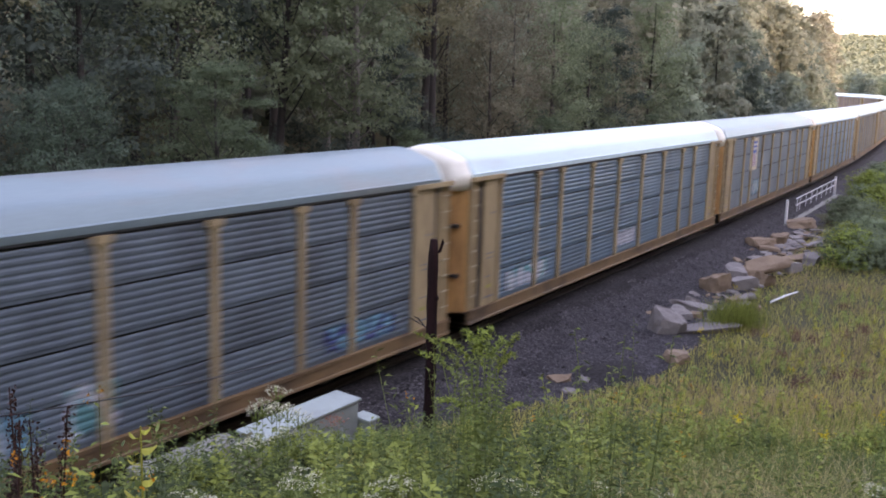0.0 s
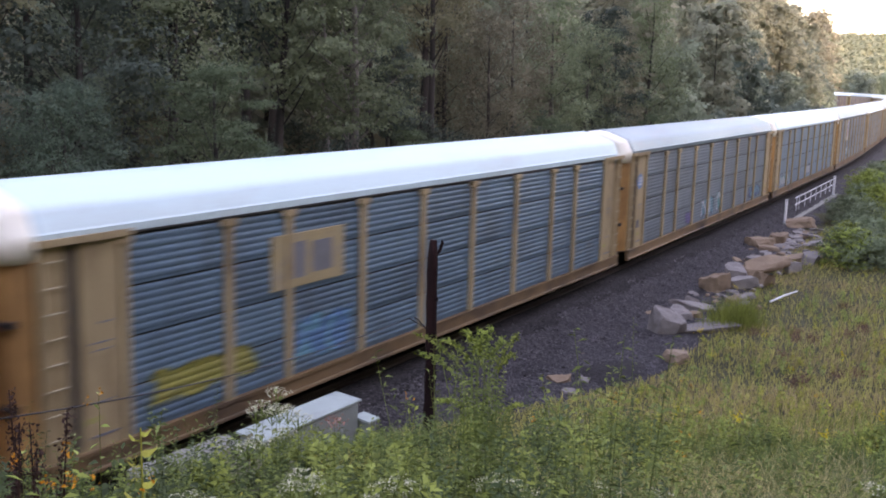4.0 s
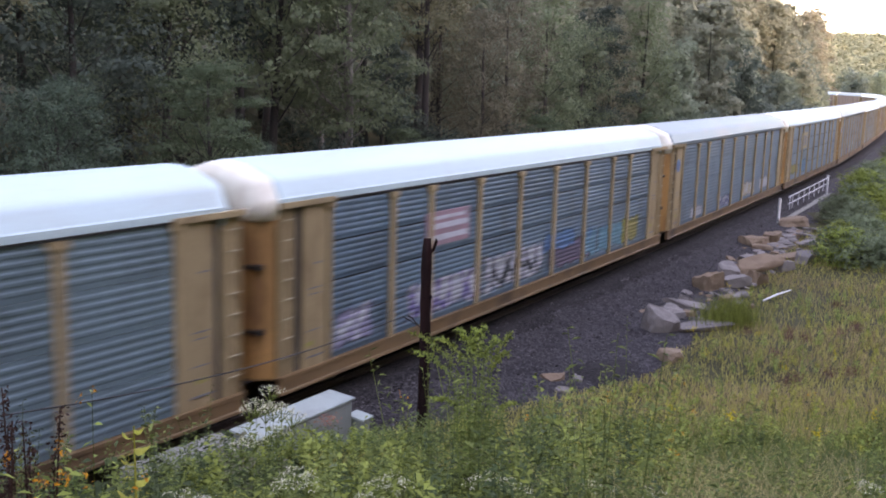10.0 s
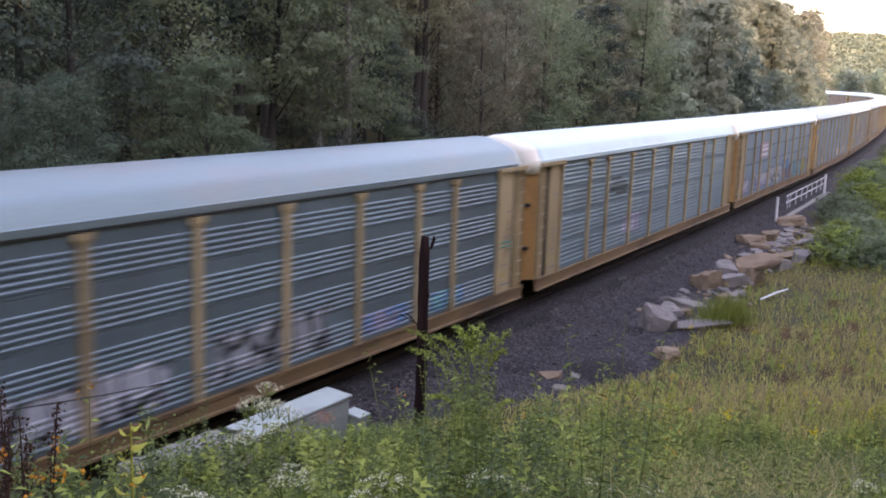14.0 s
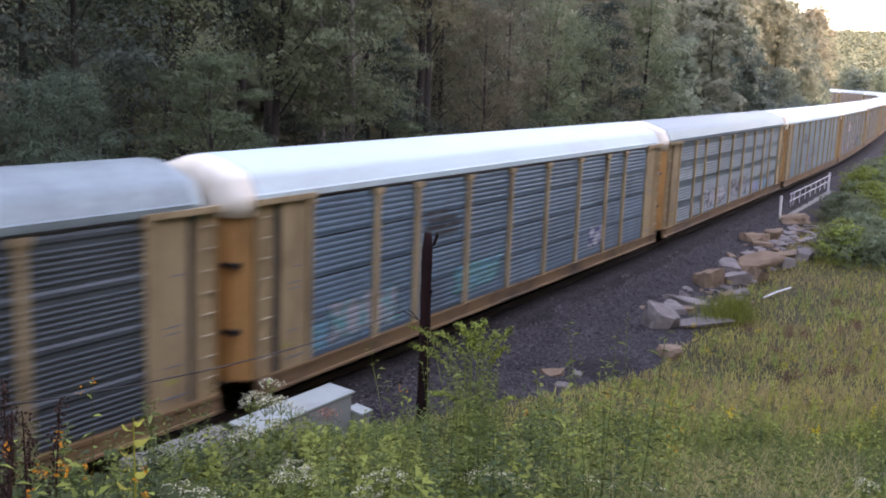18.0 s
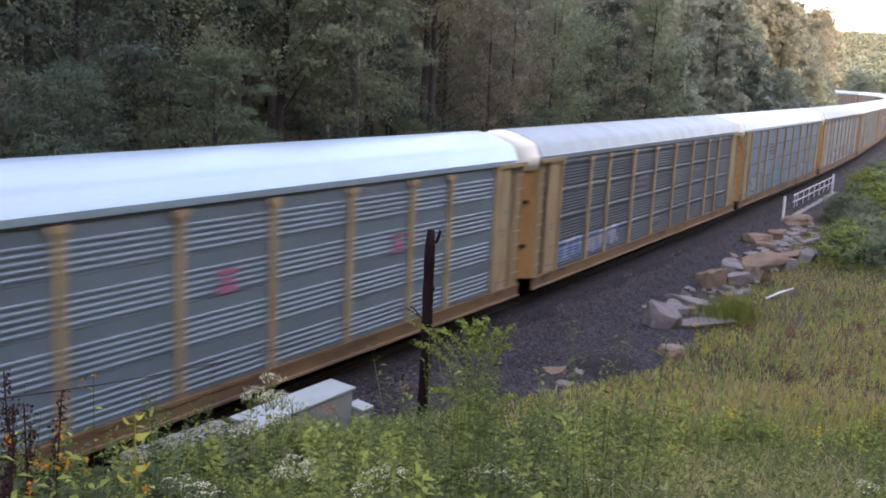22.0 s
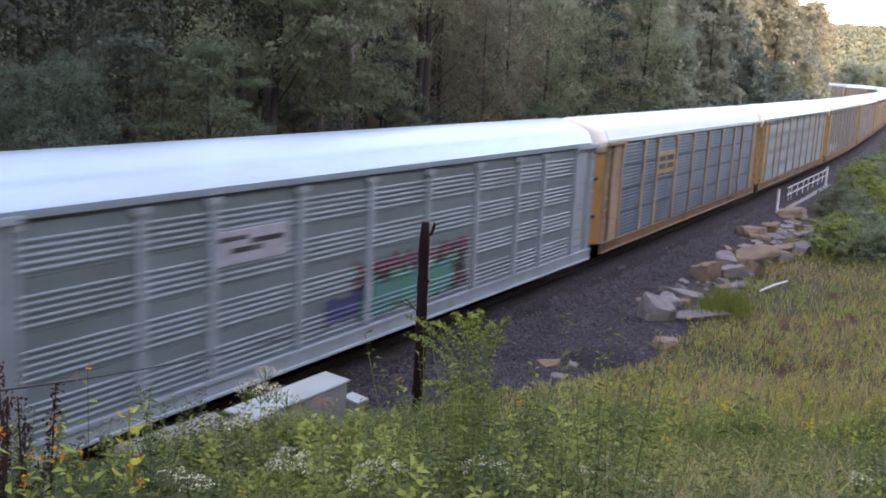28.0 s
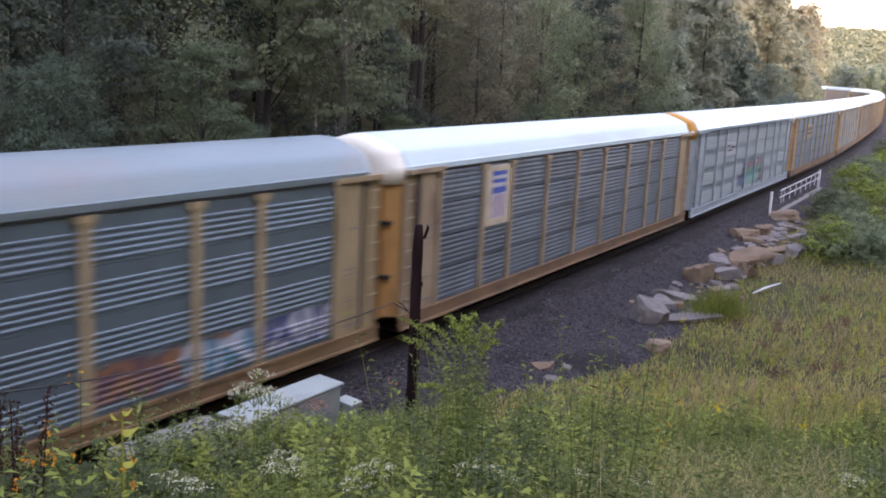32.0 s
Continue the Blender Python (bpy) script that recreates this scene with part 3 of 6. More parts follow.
def make_end_door(sign, half):
    """One curved leaf of the end doors."""
    n = 5
    vs, fs = [], []
    for i in range(n):
        y = half * (0.015 + (1.44 - 0.015) * i / (n - 1))
        x = LENGTH / 2 + (0.60 if sign < 0 else 0.26) * math.sqrt(max(0.0, 1 - (abs(y) / 1.47) ** 2.6)) - 0.02 * (i % 3 == 1)
        vs += [(sign * x, y, 0.92), (sign * x, y, 4.62)]
    for i in range(n):
        y = vs[2 * i][1]
        vs += [(sign * (LENGTH / 2 - 0.05), y, 0.92), (sign * (LENGTH / 2 - 0.05), y, 4.62)]
    for i in range(n - 1):
        fs += [(2 * i, 2 * i + 2, 2 * i + 3, 2 * i + 1), (2 * n + 2 * i, 2 * n + 2 * i + 1, 2 * n + 2 * i + 3, 2 * n + 2 * i + 2)]
        fs += [(2 * i + 1, 2 * i + 3, 2 * n + 2 * i + 3, 2 * n + 2 * i + 1), (2 * i, 2 * n + 2 * i, 2 * n + 2 * i + 2, 2 * i + 2)]
    sp = Soup()
    sp.put(vs, fs)
    return sp.mesh("end_door", M["rust_door"], False)


def make_ladder():
    """A side ladder in the plane y = 0, x from 0 to 0.42, facing +y."""
    sp = Soup()
    sp.box(0, -0.03, 0.6, 0.05, 0.03, 4.86).box(0.37, -0.03, 0.6, 0.42, 0.03, 4.86)
    return sp.mesh("ladder", M["post_yellow"])


def make_rung():
    return Soup().tube([(0.02, 0.05, 0), (0.40, 0.05, 0)], 0.017, 5).mesh("rung", M["rung"])


def make_post(wide):
    sp = Soup().box(-wide / 2, -0.02, SILL_TOP - 0.03, wide / 2, 0.065, EAVE - 0.26, 0.015)
    sp.put([(-wide / 2, -0.02, EAVE - 0.26), (wide / 2, -0.02, EAVE - 0.26), (wide / 2, 0.066, EAVE - 0.26), (-wide / 2, 0.066, EAVE - 0.26),
            (-wide * 0.95, -0.02, EAVE - 0.16), (wide * 0.95, -0.02, EAVE - 0.16), (wide * 0.95, 0.085, EAVE - 0.16), (-wide * 0.95, 0.085, EAVE - 0.16)],
           [(0, 1, 5, 4), (1, 2, 6, 5), (2, 3, 7, 6), (3, 0, 4, 7), (4, 5, 6, 7)])
    sp.box(-wide * 0.97, -0.02, EAVE - 0.16, wide * 0.97, 0.088, EAVE - 0.04, 0.012)
    return sp.mesh("post", M["post_yellow"])


def make_wheel():
    sp = Soup()
    sp.tube([(0, -0.07, 0), (0, 0.0, 0), (0, 0.01, 0), (0, 0.07, 0)], [0.46, 0.46, 0.42, 0.415], 20)
    sp.tube([(0, 0.07, 0), (0, 0.12, 0)], [0.12, 0.10], 10)
    return sp.mesh("wheel", M["black_steel"])


def make_bogie_frame():
    sp = Soup()
    for y in (-0.98, 0.98):
        sp.put([(-1.15, y - 0.07, 0.42), (-0.6, y - 0.07, 0.62), (0.6, y - 0.07, 0.62), (1.15, y - 0.07, 0.42), (0.95, y - 0.07, 0.32),
                (0.35, y - 0.07, 0.22), (-0.35, y - 0.07, 0.22), (-0.95, y - 0.07, 0.32),
                (-1.15, y + 0.07, 0.42), (-0.6, y + 0.07, 0.62), (0.6, y + 0.07, 0.62), (1.15, y + 0.07, 0.42), (0.95, y + 0.07, 0.32),
                (0.35, y + 0.07, 0.22), (-0.35, y + 0.07, 0.22), (-0.95, y + 0.07, 0.32)],
               [tuple(range(8)), tuple(range(15, 7, -1))] + [(i, (i + 1) % 8, (i + 1) % 8 + 8, i + 8) for i in range(8)])
        for k in (-0.2, -0.05, 0.1, 0.25):
            sp.tube([(k, y, 0.22), (k, y, 0.5)], 0.06, 6)
    sp.box(-0.25, -1.0, 0.42, 0.25, 1.0, 0.70, 0.03)
    return sp.mesh("bogie_frame", M["black_steel"])


def make_underframe():
    sp = Soup().box(-LENGTH / 2 + 0.3, -0.25, 0.55, LENGTH / 2 - 0.3, 0.25, 0.95)
    for x in np.arange(-12, 12.1, 1.5):
        sp.box(x - 0.06, -1.4, 0.78, x + 0.06, 1.4, 0.95)
    sp.box(-2.6, -0.9, 0.45, -1.2, -0.35, 0.85, 0.1).box(0.8, 0.3, 0.45, 2.4, 0.9, 0.85, 0.1)
    for g in (-1, 1):
        sp.box(min(g * 13.4, g * 14.32), -0.12, 0.62, max(g * 13.4, g * 14.32), 0.12, 0.9, 0.03)
    return sp.mesh("underframe", M["black_steel"])


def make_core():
    # added dark box behind the panels, so their gaps read as shade
    return Soup().box(-LENGTH / 2 + 0.06, -1.40, 0.9, LENGTH / 2 - 0.06, 1.40, EAVE - 0.02).mesh("inner_wall", M["gap_shade"])


def sheet(w, h, depth=0.03, bevel=0.02):
    """A plain plate: local x across, y out, z up."""
    sp = Soup()
    b = bevel
    sp.put([(0, -depth, 0), (w, -depth, 0), (w, -depth, h), (0, -depth, h), (0, 0, 0), (w, 0, 0), (w, 0, h), (0, 0, h),
            (b, b * 0.6, b), (w - b, b * 0.6, b), (w - b, b * 0.6, h - b), (b, b * 0.6, h - b)],
           [(0, 3, 2, 1), (0, 1, 5, 4), (1, 2, 6, 5), (2, 3, 7, 6), (3, 0, 4, 7),
            (4, 5, 9, 8), (5, 6, 10, 9), (6, 7, 11, 10), (7, 4, 8, 11), (8, 9, 10, 11)])
    return sp


SPRAY = {
    "white": (0.55, 0.57, 0.62), "black": (0.03, 0.03, 0.035), "cyan": (0.10, 0.33, 0.42), "blue": (0.07, 0.22, 0.42), "teal": (0.08, 0.33, 0.34),
    "green": (0.07, 0.30, 0.20), "yellow": (0.34, 0.30, 0.06), "pink": (0.42, 0.13, 0.20), "lilac": (0.33, 0.31, 0.45), "orange": (0.36, 0.16, 0.07),
    "red": (0.22, 0.10, 0.11), "grey": (0.38, 0.40, 0.43), "cream": (0.60, 0.50, 0.34), "dim": (0.16, 0.16, 0.17), "navy": (0.05, 0.07, 0.20), "royal": (0.03, 0.10, 0.42), "purple": (0.16, 0.12, 0.30), "mauve": (0.15, 0.11, 0.16), "crimson": (0.26, 0.05, 0.10), "tan": (0.36, 0.27, 0.14), "rose": (0.36, 0.22, 0.26),
}


def paint(colour):
    return cached(("paint", colour), lambda: mat("sprayed %s paint" % colour, SPRAY[colour], 0.55, 0, 0.3, 2.2, 20, 0.0, (0.2, 0.21, 0.23), 0.6, 2.0, per_island=0.5))


def spray_paint(seed, w, z0, h, colour, outline):
    """Sprayed lettering-like shapes with a ragged edge, thin enough to let the steel show through."""
    m = bpy.data.materials.new("sprayed %s graffiti" % colour)
    m.use_nodes = True
    nt = m.node_tree
    b = nt.nodes["Principled BSDF"]
    b.inputs["Roughness"].default_value = 0.5
    N, Lk = nt.nodes.new, nt.links.new

    def math_(op, a, c=None, e=None):
        n = N("ShaderNodeMath")
        n.operation = op
        for i, v in enumerate((a, c, e)):
            if v is None:
                continue
            if isinstance(v, (int, float)):
                n.inputs[i].default_value = v
            else:
                Lk(v, n.inputs[i])
        return n.outputs[0]

    tc = N("ShaderNodeTexCoord")
    xyz = N("ShaderNodeSeparateXYZ")
    Lk(tc.outputs["Object"], xyz.inputs[0])
    u = math_("DIVIDE", xyz.outputs["X"], w)
    v = math_("DIVIDE", math_("SUBTRACT", xyz.outputs["Z"], z0), h)
    comb = N("ShaderNodeCombineXYZ")
    Lk(math_("MULTIPLY_ADD", xyz.outputs["X"], 1.0, seed * 1.37), comb.inputs[0])
    Lk(math_("MULTIPLY", xyz.outputs["Z"], 1.0), comb.inputs[2])
    wob = N("ShaderNodeTexNoise")
    wob.inputs["Scale"].default_value, wob.inputs["Detail"].default_value = 1.5, 1.0
    Lk(comb.outputs[0], wob.inputs["Vector"])
    mixv = N("ShaderNodeMix")
    mixv.data_type = "VECTOR"
    mixv.inputs["Factor"].default_value = 0.4
    Lk(comb.outputs[0], mixv.inputs["A"])
    Lk(wob.outputs["Color"], mixv.inputs["B"])
    squash = N("ShaderNodeMapping")
    squash.inputs["Scale"].default_value = (1.0, 1.0, 0.55 / h)
    Lk(mixv.outputs["Result"], squash.inputs["Vector"])
    vor = N("ShaderNodeTexVoronoi")
    vor.feature = "DISTANCE_TO_EDGE"
    vor.inputs["Scale"].default_value = 2.6
    Lk(squash.outputs[0], vor.inputs["Vector"])
    line = N("ShaderNodeMapRange")
    line.inputs["From Min"].default_value, line.inputs["From Max"].default_value = 0.05, 0.11
    Lk(vor.outputs["Distance"], line.inputs["Value"])
    tone = N("ShaderNodeTexNoise")
    tone.inputs["Scale"].default_value = 2.3
    Lk(comb.outputs[0], tone.inputs["Vector"])
    inner = N("ShaderNodeMix")
    inner.data_type = "RGBA"
    Lk(tone.outputs["Fac"], inner.inputs["Factor"])
    c = SPRAY[colour]
    inner.inputs["A"].default_value = (*[k * 0.55 for k in c], 1)
    inner.inputs["B"].default_value = (*[min(0.75, k * 1.15 + 0.02) for k in c], 1)
    full = N("ShaderNodeMix")
    full.data_type = "RGBA"
    Lk(line.outputs["Result"], full.inputs["Factor"])
    full.inputs["A"].default_value = (*SPRAY[outline or colour], 1)
    Lk(inner.outputs["Result"], full.inputs["B"])
    Lk(full.outputs["Result"], b.inputs["Base Color"])
    fu = math_("MULTIPLY", math_("MULTIPLY", u, math_("SUBTRACT", 1.0, u)), 4.0)
    fv = math_("MULTIPLY", math_("MULTIPLY", v, math_("SUBTRACT", 1.0, v)), 4.0)
    edge_ = math_("MINIMUM", math_("MULTIPLY", fu, 1.6), fv)
    rag = N("ShaderNodeTexNoise")
    rag.inputs["Scale"].default_value, rag.inputs["Detail"].default_value = 1.9, 3.0
    Lk(comb.outputs[0], rag.inputs["Vector"])
    value = math_("ADD", edge_, math_("MULTIPLY", math_("SUBTRACT", rag.outputs["Fac"], 0.5), 1.5))
    cover = N("ShaderNodeMapRange")
    cover.inputs["From Min"].default_value, cover.inputs["From Max"].default_value = 0.34, 0.62
    cover.inputs["To Max"].default_value = 0.74
    Lk(value, cover.inputs["Value"])
    clear = N("ShaderNodeBsdfTransparent")
    ms = N("ShaderNodeMixShader")
    Lk(cover.outputs["Result"], ms.inputs[0])
    Lk(clear.outputs[0], ms.inputs[1])
    Lk(b.outputs[0], ms.inputs[2])
    Lk(ms.outputs[0], nt.nodes["Material Output"].inputs["Surface"])
    return m


def spray_mesh(seed, ribs, w, z0, h, colour, outline):
    """A coat of sprayed paint that follows the ribs of the side."""
    z0 = max(z0, SILL_TOP + 0.04)
    base = SILL_TOP + 0.03
    prof = [(z + base, y) for z, y in rib_profile(ribs, ROWS) if z0 <= z + base <= z0 + h]
    n = len(prof)
    vs = [(0, y + 0.005, z) for z, y in prof] + [(w, y + 0.005, z) for z, y in prof]
    fs = [(i, i + n, i + 1 + n, i + 1) for i in range(n - 1)]
    return mesh("graffiti", vs, fs, spray_paint(seed, w, z0, h, colour, outline))


# paints of each car, counted from the gap nearest the camera at the start: panel, ribs, post, sill, roof, hood, end sheet
STYLE = {
    -2: ("panel_blue", "fine", "post_yellow", "sill_yellow", "roof_white", "hood_cream"),
    -1: ("panel_lilac", "fine", "post_yellow", "sill_yellow", "roof_grey", "hood_cream"),
    0: ("panel_blue", "fine", "post_yellow", "sill_yellow", "roof_white", "hood_cream"),
    1: ("panel_lilac", "fine", "post_yellow", "sill_yellow", "roof_grey", "hood_cream"),
    2: ("panel_blue", "fine", "post_yellow", "sill_yellow", "roof_white", "hood_cream"),
    3: ("panel_blue", "wide", "post_yellow", "sill_yellow", "roof_grey", "hood_cream"),
    4: ("panel_blue", "fine", "post_yellow", "sill_yellow", "roof_white", "hood_cream"),
    5: ("panel_steel", "wide", "post_yellow", "sill_yellow", "roof_white", "hood_cream"),
    6: ("panel_green", "grouped", "post_yellow", "sill_yellow", "roof_grey", "hood_cream"),
    7: ("panel_blue", "fine", "post_yellow", "sill_yellow", "roof_white", "hood_cream"),
    8: ("panel_dark", "banded", "post_yellow", "sill_yellow", "roof_patchy", "hood_cream"),
    9: ("panel_pale", "grouped", "post_yellow", "sill_yellow", "roof_silver", "hood_cream"),
    10: ("panel_blue", "fine", "post_tan", "sill_yellow", "roof_white", "hood_cream"),
    11: ("panel_sage", "grouped", "post_grey", "post_grey", "roof_silver", "hood_orange"),
    12: ("panel_lilac", "fine", "post_tan", "brown_sill", "roof_white", "hood_cream"),
    13: ("panel_green", "grouped", "post_yellow", "sill_yellow", "roof_grey", "hood_cream"),
}
# sprayed patches: car -> (distance from the rear end, height above the rail, width, height, colour, outline)
SPRAYED = {
    -1: [(7.4, 1.1, 3.0, 1.3, "cyan", "white")],
    0: [(2.2, 1.0, 3.8, 0.9, "white", "teal"), (12.3, 1.15, 2.6, 0.8, "white", "grey")],
    1: [(11.0, 0.95, 2.9, 1.2, "cyan", "white"), (14.2, 0.95, 1.4, 1.4, "teal", "white"), (8.3, 0.95, 1.6, 0.8, "purple", None), (21.5, 1.0, 3.5, 0.9, "cyan", "navy")],
    2: [(2.2, 1.25, 3.6, 0.9, "yellow", None), (6.6, 1.1, 2.6, 1.3, "blue", "cyan")],
    3: [(9.5, 0.95, 3.6, 0.8, "white", "navy"), (15.2, 1.0, 3.8, 1.1, "cream", "white"), (19.8, 1.1, 3.2, 0.9, "white", None), (3.6, 1.0, 2.8, 0.7, "white", "grey")],
    4: [(2.0, 1.0, 1.9, 1.2, "lilac", "white"), (5.0, 1.0, 5.2, 1.3, "white", "purple"), (9.6, 1.0, 5.2, 1.5, "white", "black"),
        (14.6, 0.95, 4.6, 1.25, "mauve", "mauve"), (14.2, 1.7, 3.2, 0.9, "blue", "blue"), (17.8, 1.0, 1.7, 1.35, "cyan", "blue"), (19.3, 1.0, 3.6, 1.3, "cyan", "cyan"), (22.1, 1.0, 2.3, 1.35, "yellow", "yellow")],
    5: [(8.6, 1.2, 2.7, 1.2, "lilac", "white")],
    6: [(7.0, 0.95, 4.8, 1.3, "white", "black"), (12.6, 1.0, 4.6, 1.4, "grey", "black"), (18.0, 0.95, 2.6, 0.9, "lilac", "blue"), (21.4, 0.95, 2.2, 0.9, "blue", "teal"), (25.7, 2.2, 0.9, 0.9, "green", None)],
    7: [(1.7, 0.9, 1.0, 1.0, "cyan", None), (2.4, 0.95, 3.6, 1.4, "grey", "teal"), (8.6, 1.1, 3.4, 1.2, "teal", "cyan"), (19.2, 1.2, 1.9, 1.0, "white", "navy")],
    8: [(1.8, 0.85, 2.9, 1.1, "blue", "grey"), (4.4, 0.9, 4.2, 1.1, "grey", "blue"), (12.4, 1.2, 1.5, 1.0, "dim", None)],
    11: [(11.2, 0.95, 6.9, 1.95, "crimson", "black"), (10.4, 1.1, 1.9, 1.0, "navy", "navy"), (11.6, 0.95, 5.9, 1.55, "green", "black"), (11.9, 0.95, 5.2, 1.3, "teal", "green")],
    13: [(21.8, 0.9, 3.8, 1.1, "white", "navy"), (17.6, 0.85, 4.6, 1.1, "red", "orange"), (20.2, 1.0, 2.6, 1.0, "cyan", "white")],
}
CAR_LABELS = {
    "panel_blue": "blue-grey ribbed steel car carrier",
    "panel_steel": "silver-blue ribbed steel car carrier",
    "panel_lilac": "weathered lilac-grey ribbed car carrier",
    "panel_green": "pale green-grey ribbed car carrier",
    "panel_pale": "pale galvanised ribbed car carrier",
    "panel_sage": "sage grey ribbed car carrier",
    "panel_dark": "dark grimy ribbed car carrier",
}
ROOF_WORDS = {"roof_white": "with yellow posts, white roof", "roof_grey": "with yellow posts, grey roof", "roof_patchy": "with yellow posts, patchy roof",
              "roof_silver": "with silver-blue roof"}


def face(side, x, z, out=1.46):
    """The pose of a flat part on a car's side; its local y points out of the car."""
    return Matrix.Translation((x, side * out, z)) @ (Matrix.Identity(4) if side > 0 else Matrix.Rotation(math.pi, 4, "Z"))


def right_face(rear, width, z, out=1.46):
    """On the right side, from so far ahead of the rear end; the part's local x then runs towards the rear."""
    return face(-1, -LENGTH / 2 + rear + width, z, out)


def plate(car, name, rear, z, w, h, colour, label, out=1.50):
    return part(name, cached(("plate", w, h, colour), lambda: sheet(w, h, 0.03, 0.01).mesh(name, paint(colour))), car, label, right_face(rear, w, z, out))


def bars(car, owner_pose, rects, colour, name="lettering_bar"):
    for x, z, w, h in rects:
        part(name, cached(("bar", w, h, colour), lambda: sheet(w, h, 0.004, 0.002).mesh(name, paint(colour))), car, "", owner_pose @ Matrix.Translation((x, 0.012, z)))


def build_car(n):
    style = STYLE.get(n) or [STYLE[-2], STYLE[-1], STYLE[8], STYLE[3], STYLE[9]][n % 5]
    panel_m, ribs, post_m, sill_m, roof_m, hood_m = style
    near = n >= -2
    car = thing("car_carrier", CAR_LABELS[panel_m] + " " + ROOF_WORDS[roof_m], "railcar", group="cars of the passing train")
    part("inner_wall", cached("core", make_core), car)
    part("roof", tinted(cached("roof", make_roof), M[roof_m]), car, M[roof_m].name)
    part("underframe", cached("under", make_underframe), car)
    for side in (-1, 1):
        sill = cached("sill", lambda: Soup().extrude_x([(-0.09, 0.50), (0.05, 0.50), (0.05, 0.56), (0.015, 0.58), (0.015, 0.83), (0.05, 0.85), (0.05, 0.93), (-0.09, 0.93)],
                                                       -LENGTH / 2, LENGTH / 2).mesh("side_sill", M["post_yellow"]))
        part("side_sill", tinted(sill, M[sill_m]), car, "", face(side, 0, 0, 1.50))
        # thin dark strip painting the shadow under the roof lip
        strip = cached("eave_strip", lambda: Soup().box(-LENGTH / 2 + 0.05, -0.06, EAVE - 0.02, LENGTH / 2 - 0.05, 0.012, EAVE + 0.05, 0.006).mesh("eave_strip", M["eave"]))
        part("eave_strip", strip, car, "dark strip for the shadow line under the roof edge", face(side, 0, 0, 1.495))
        rows = ROWS if side < 0 and near else 1
        for i, w in enumerate(BAYS):
            for r in range(rows):
                me = cached(("panel", ribs, round(w, 3), rows), lambda: panel_mesh(ribs, w - 0.02, 1 if rows == ROWS else ROWS))
                x = BAY_X[i] + 0.01 if side > 0 else BAY_X[i + 1] - 0.01
                # left panels get the brown tint that carries the warm light there
                part("panel", tinted(me, M[panel_m if side < 0 else "panel_warm"]), car, "", face(side, x, SILL_TOP + 0.03 + r * ROW_H, 1.455))
        for i, x in enumerate(BAY_X):
            end_post = i in (0, len(BAY_X) - 1)
            me = cached(("post", end_post), lambda: make_post(0.15 if end_post else 0.23))
            part("post", tinted(me, M[post_m]), car, "", face(side, x, 0, 1.47))
        for g in (-1, 1):
            x_in, x_out = g * (LENGTH / 2 - END), g * LENGTH / 2
            lo = min(x_in + g * 0.10, x_in + g * 1.04)
            es = cached("end_sheet", lambda: sheet(0.94, 3.98, 0.03, 0.03).mesh("end_sheet", M["post_yellow"]))
            part("end_sheet", tinted(es, M[post_m]), car, "", face(side, lo if side > 0 else lo + 0.94, 0.90, 1.46))
            cs = cached("corner_sheet", lambda: sheet(0.60, 3.98, 0.03, 0.02).mesh("corner_sheet", M["post_yellow"]))
            lo = min(x_out, x_out - g * 0.60)
            part("corner_sheet", tinted(cs, M[post_m]), car, "", face(side, lo if side > 0 else lo + 0.60, 0.90, 1.415))
            lad = cached("ladder", make_ladder)
            lx = min(x_out - g * 0.05, x_out - g * 0.47)
            ladder = part("ladder", tinted(lad, M[post_m]), car, "", face(side, lx if side > 0 else lx + 0.42, 0, 1.45))
            if near and side < 0:
                for z in np.arange(0.9, 4.8, 0.46):
                    part("rung", cached("rung", make_rung), ladder, "", Matrix.Translation((0, 0, z)))
            brow = cached("brow", lambda: Soup().box(-1.02, -0.05, EAVE - 0.04, 1.02, 0.10, EAVE + 0.085, 0.02).mesh("end_beam", M["post_yellow"]))
            part("end_beam", tinted(brow, M[post_m]), car, "", face(side, g * (LENGTH / 2 - 0.98), 0, 1.48))
    for g in (-1, 1):
        part("end_hood", tinted(cached(("hood", g), lambda: make_hood(g)), M[hood_m if g < 0 else roof_m]), car, M[hood_m if g < 0 else roof_m].name)
        for half in (-1, 1):
            door_m = "post_grey" if hood_m == "hood_orange" else "rust_door"
            door = part("end_door", tinted(cached(("door", g, half), lambda: make_end_door(g, half)), M[door_m]), car, "grey curved end door" if door_m == "post_grey" else "rust-streaked orange curved end door")
            if near and g < 0 and door_m != "post_grey":
                for z in (2.05, 3.55):
                    me = cached("door_slot", lambda: Soup().box(-0.16, -0.22, -0.055, 0.06, 0.22, 0.055, 0.02).mesh("latch_bar", M["black_steel"]))
                    part("latch_bar", me, door, "", Matrix.Translation((g * (LENGTH / 2 + 0.47), half * 1.08, z)) @ Matrix.Rotation(math.pi if g < 0 else 0, 4, "Z"))
        bogie = part("bogie", cached("bogie", make_bogie_frame), car, "", Matrix.Translation((g * 9.9, 0, 0)))
        for wx in (-0.88, 0.88):
            for side in (-1, 1):
                part("wheel", cached("wheel", make_wheel), bogie, "", Matrix.Translation((wx, side * 0.755, 0.435)) @ (Matrix.Identity(4) if side > 0 else Matrix.Rotation(math.pi, 4, "Z")))
    for i, (rear, z, w, h, colour, outline) in enumerate(SPRAYED.get(n, [])):
        part("graffiti", spray_mesh(10 * (n + 20) + i, ribs, w, z, h, colour, outline), car, "sprayed %s graffiti" % colour, right_face(rear, w, 0, 1.455 + 0.003 * i))
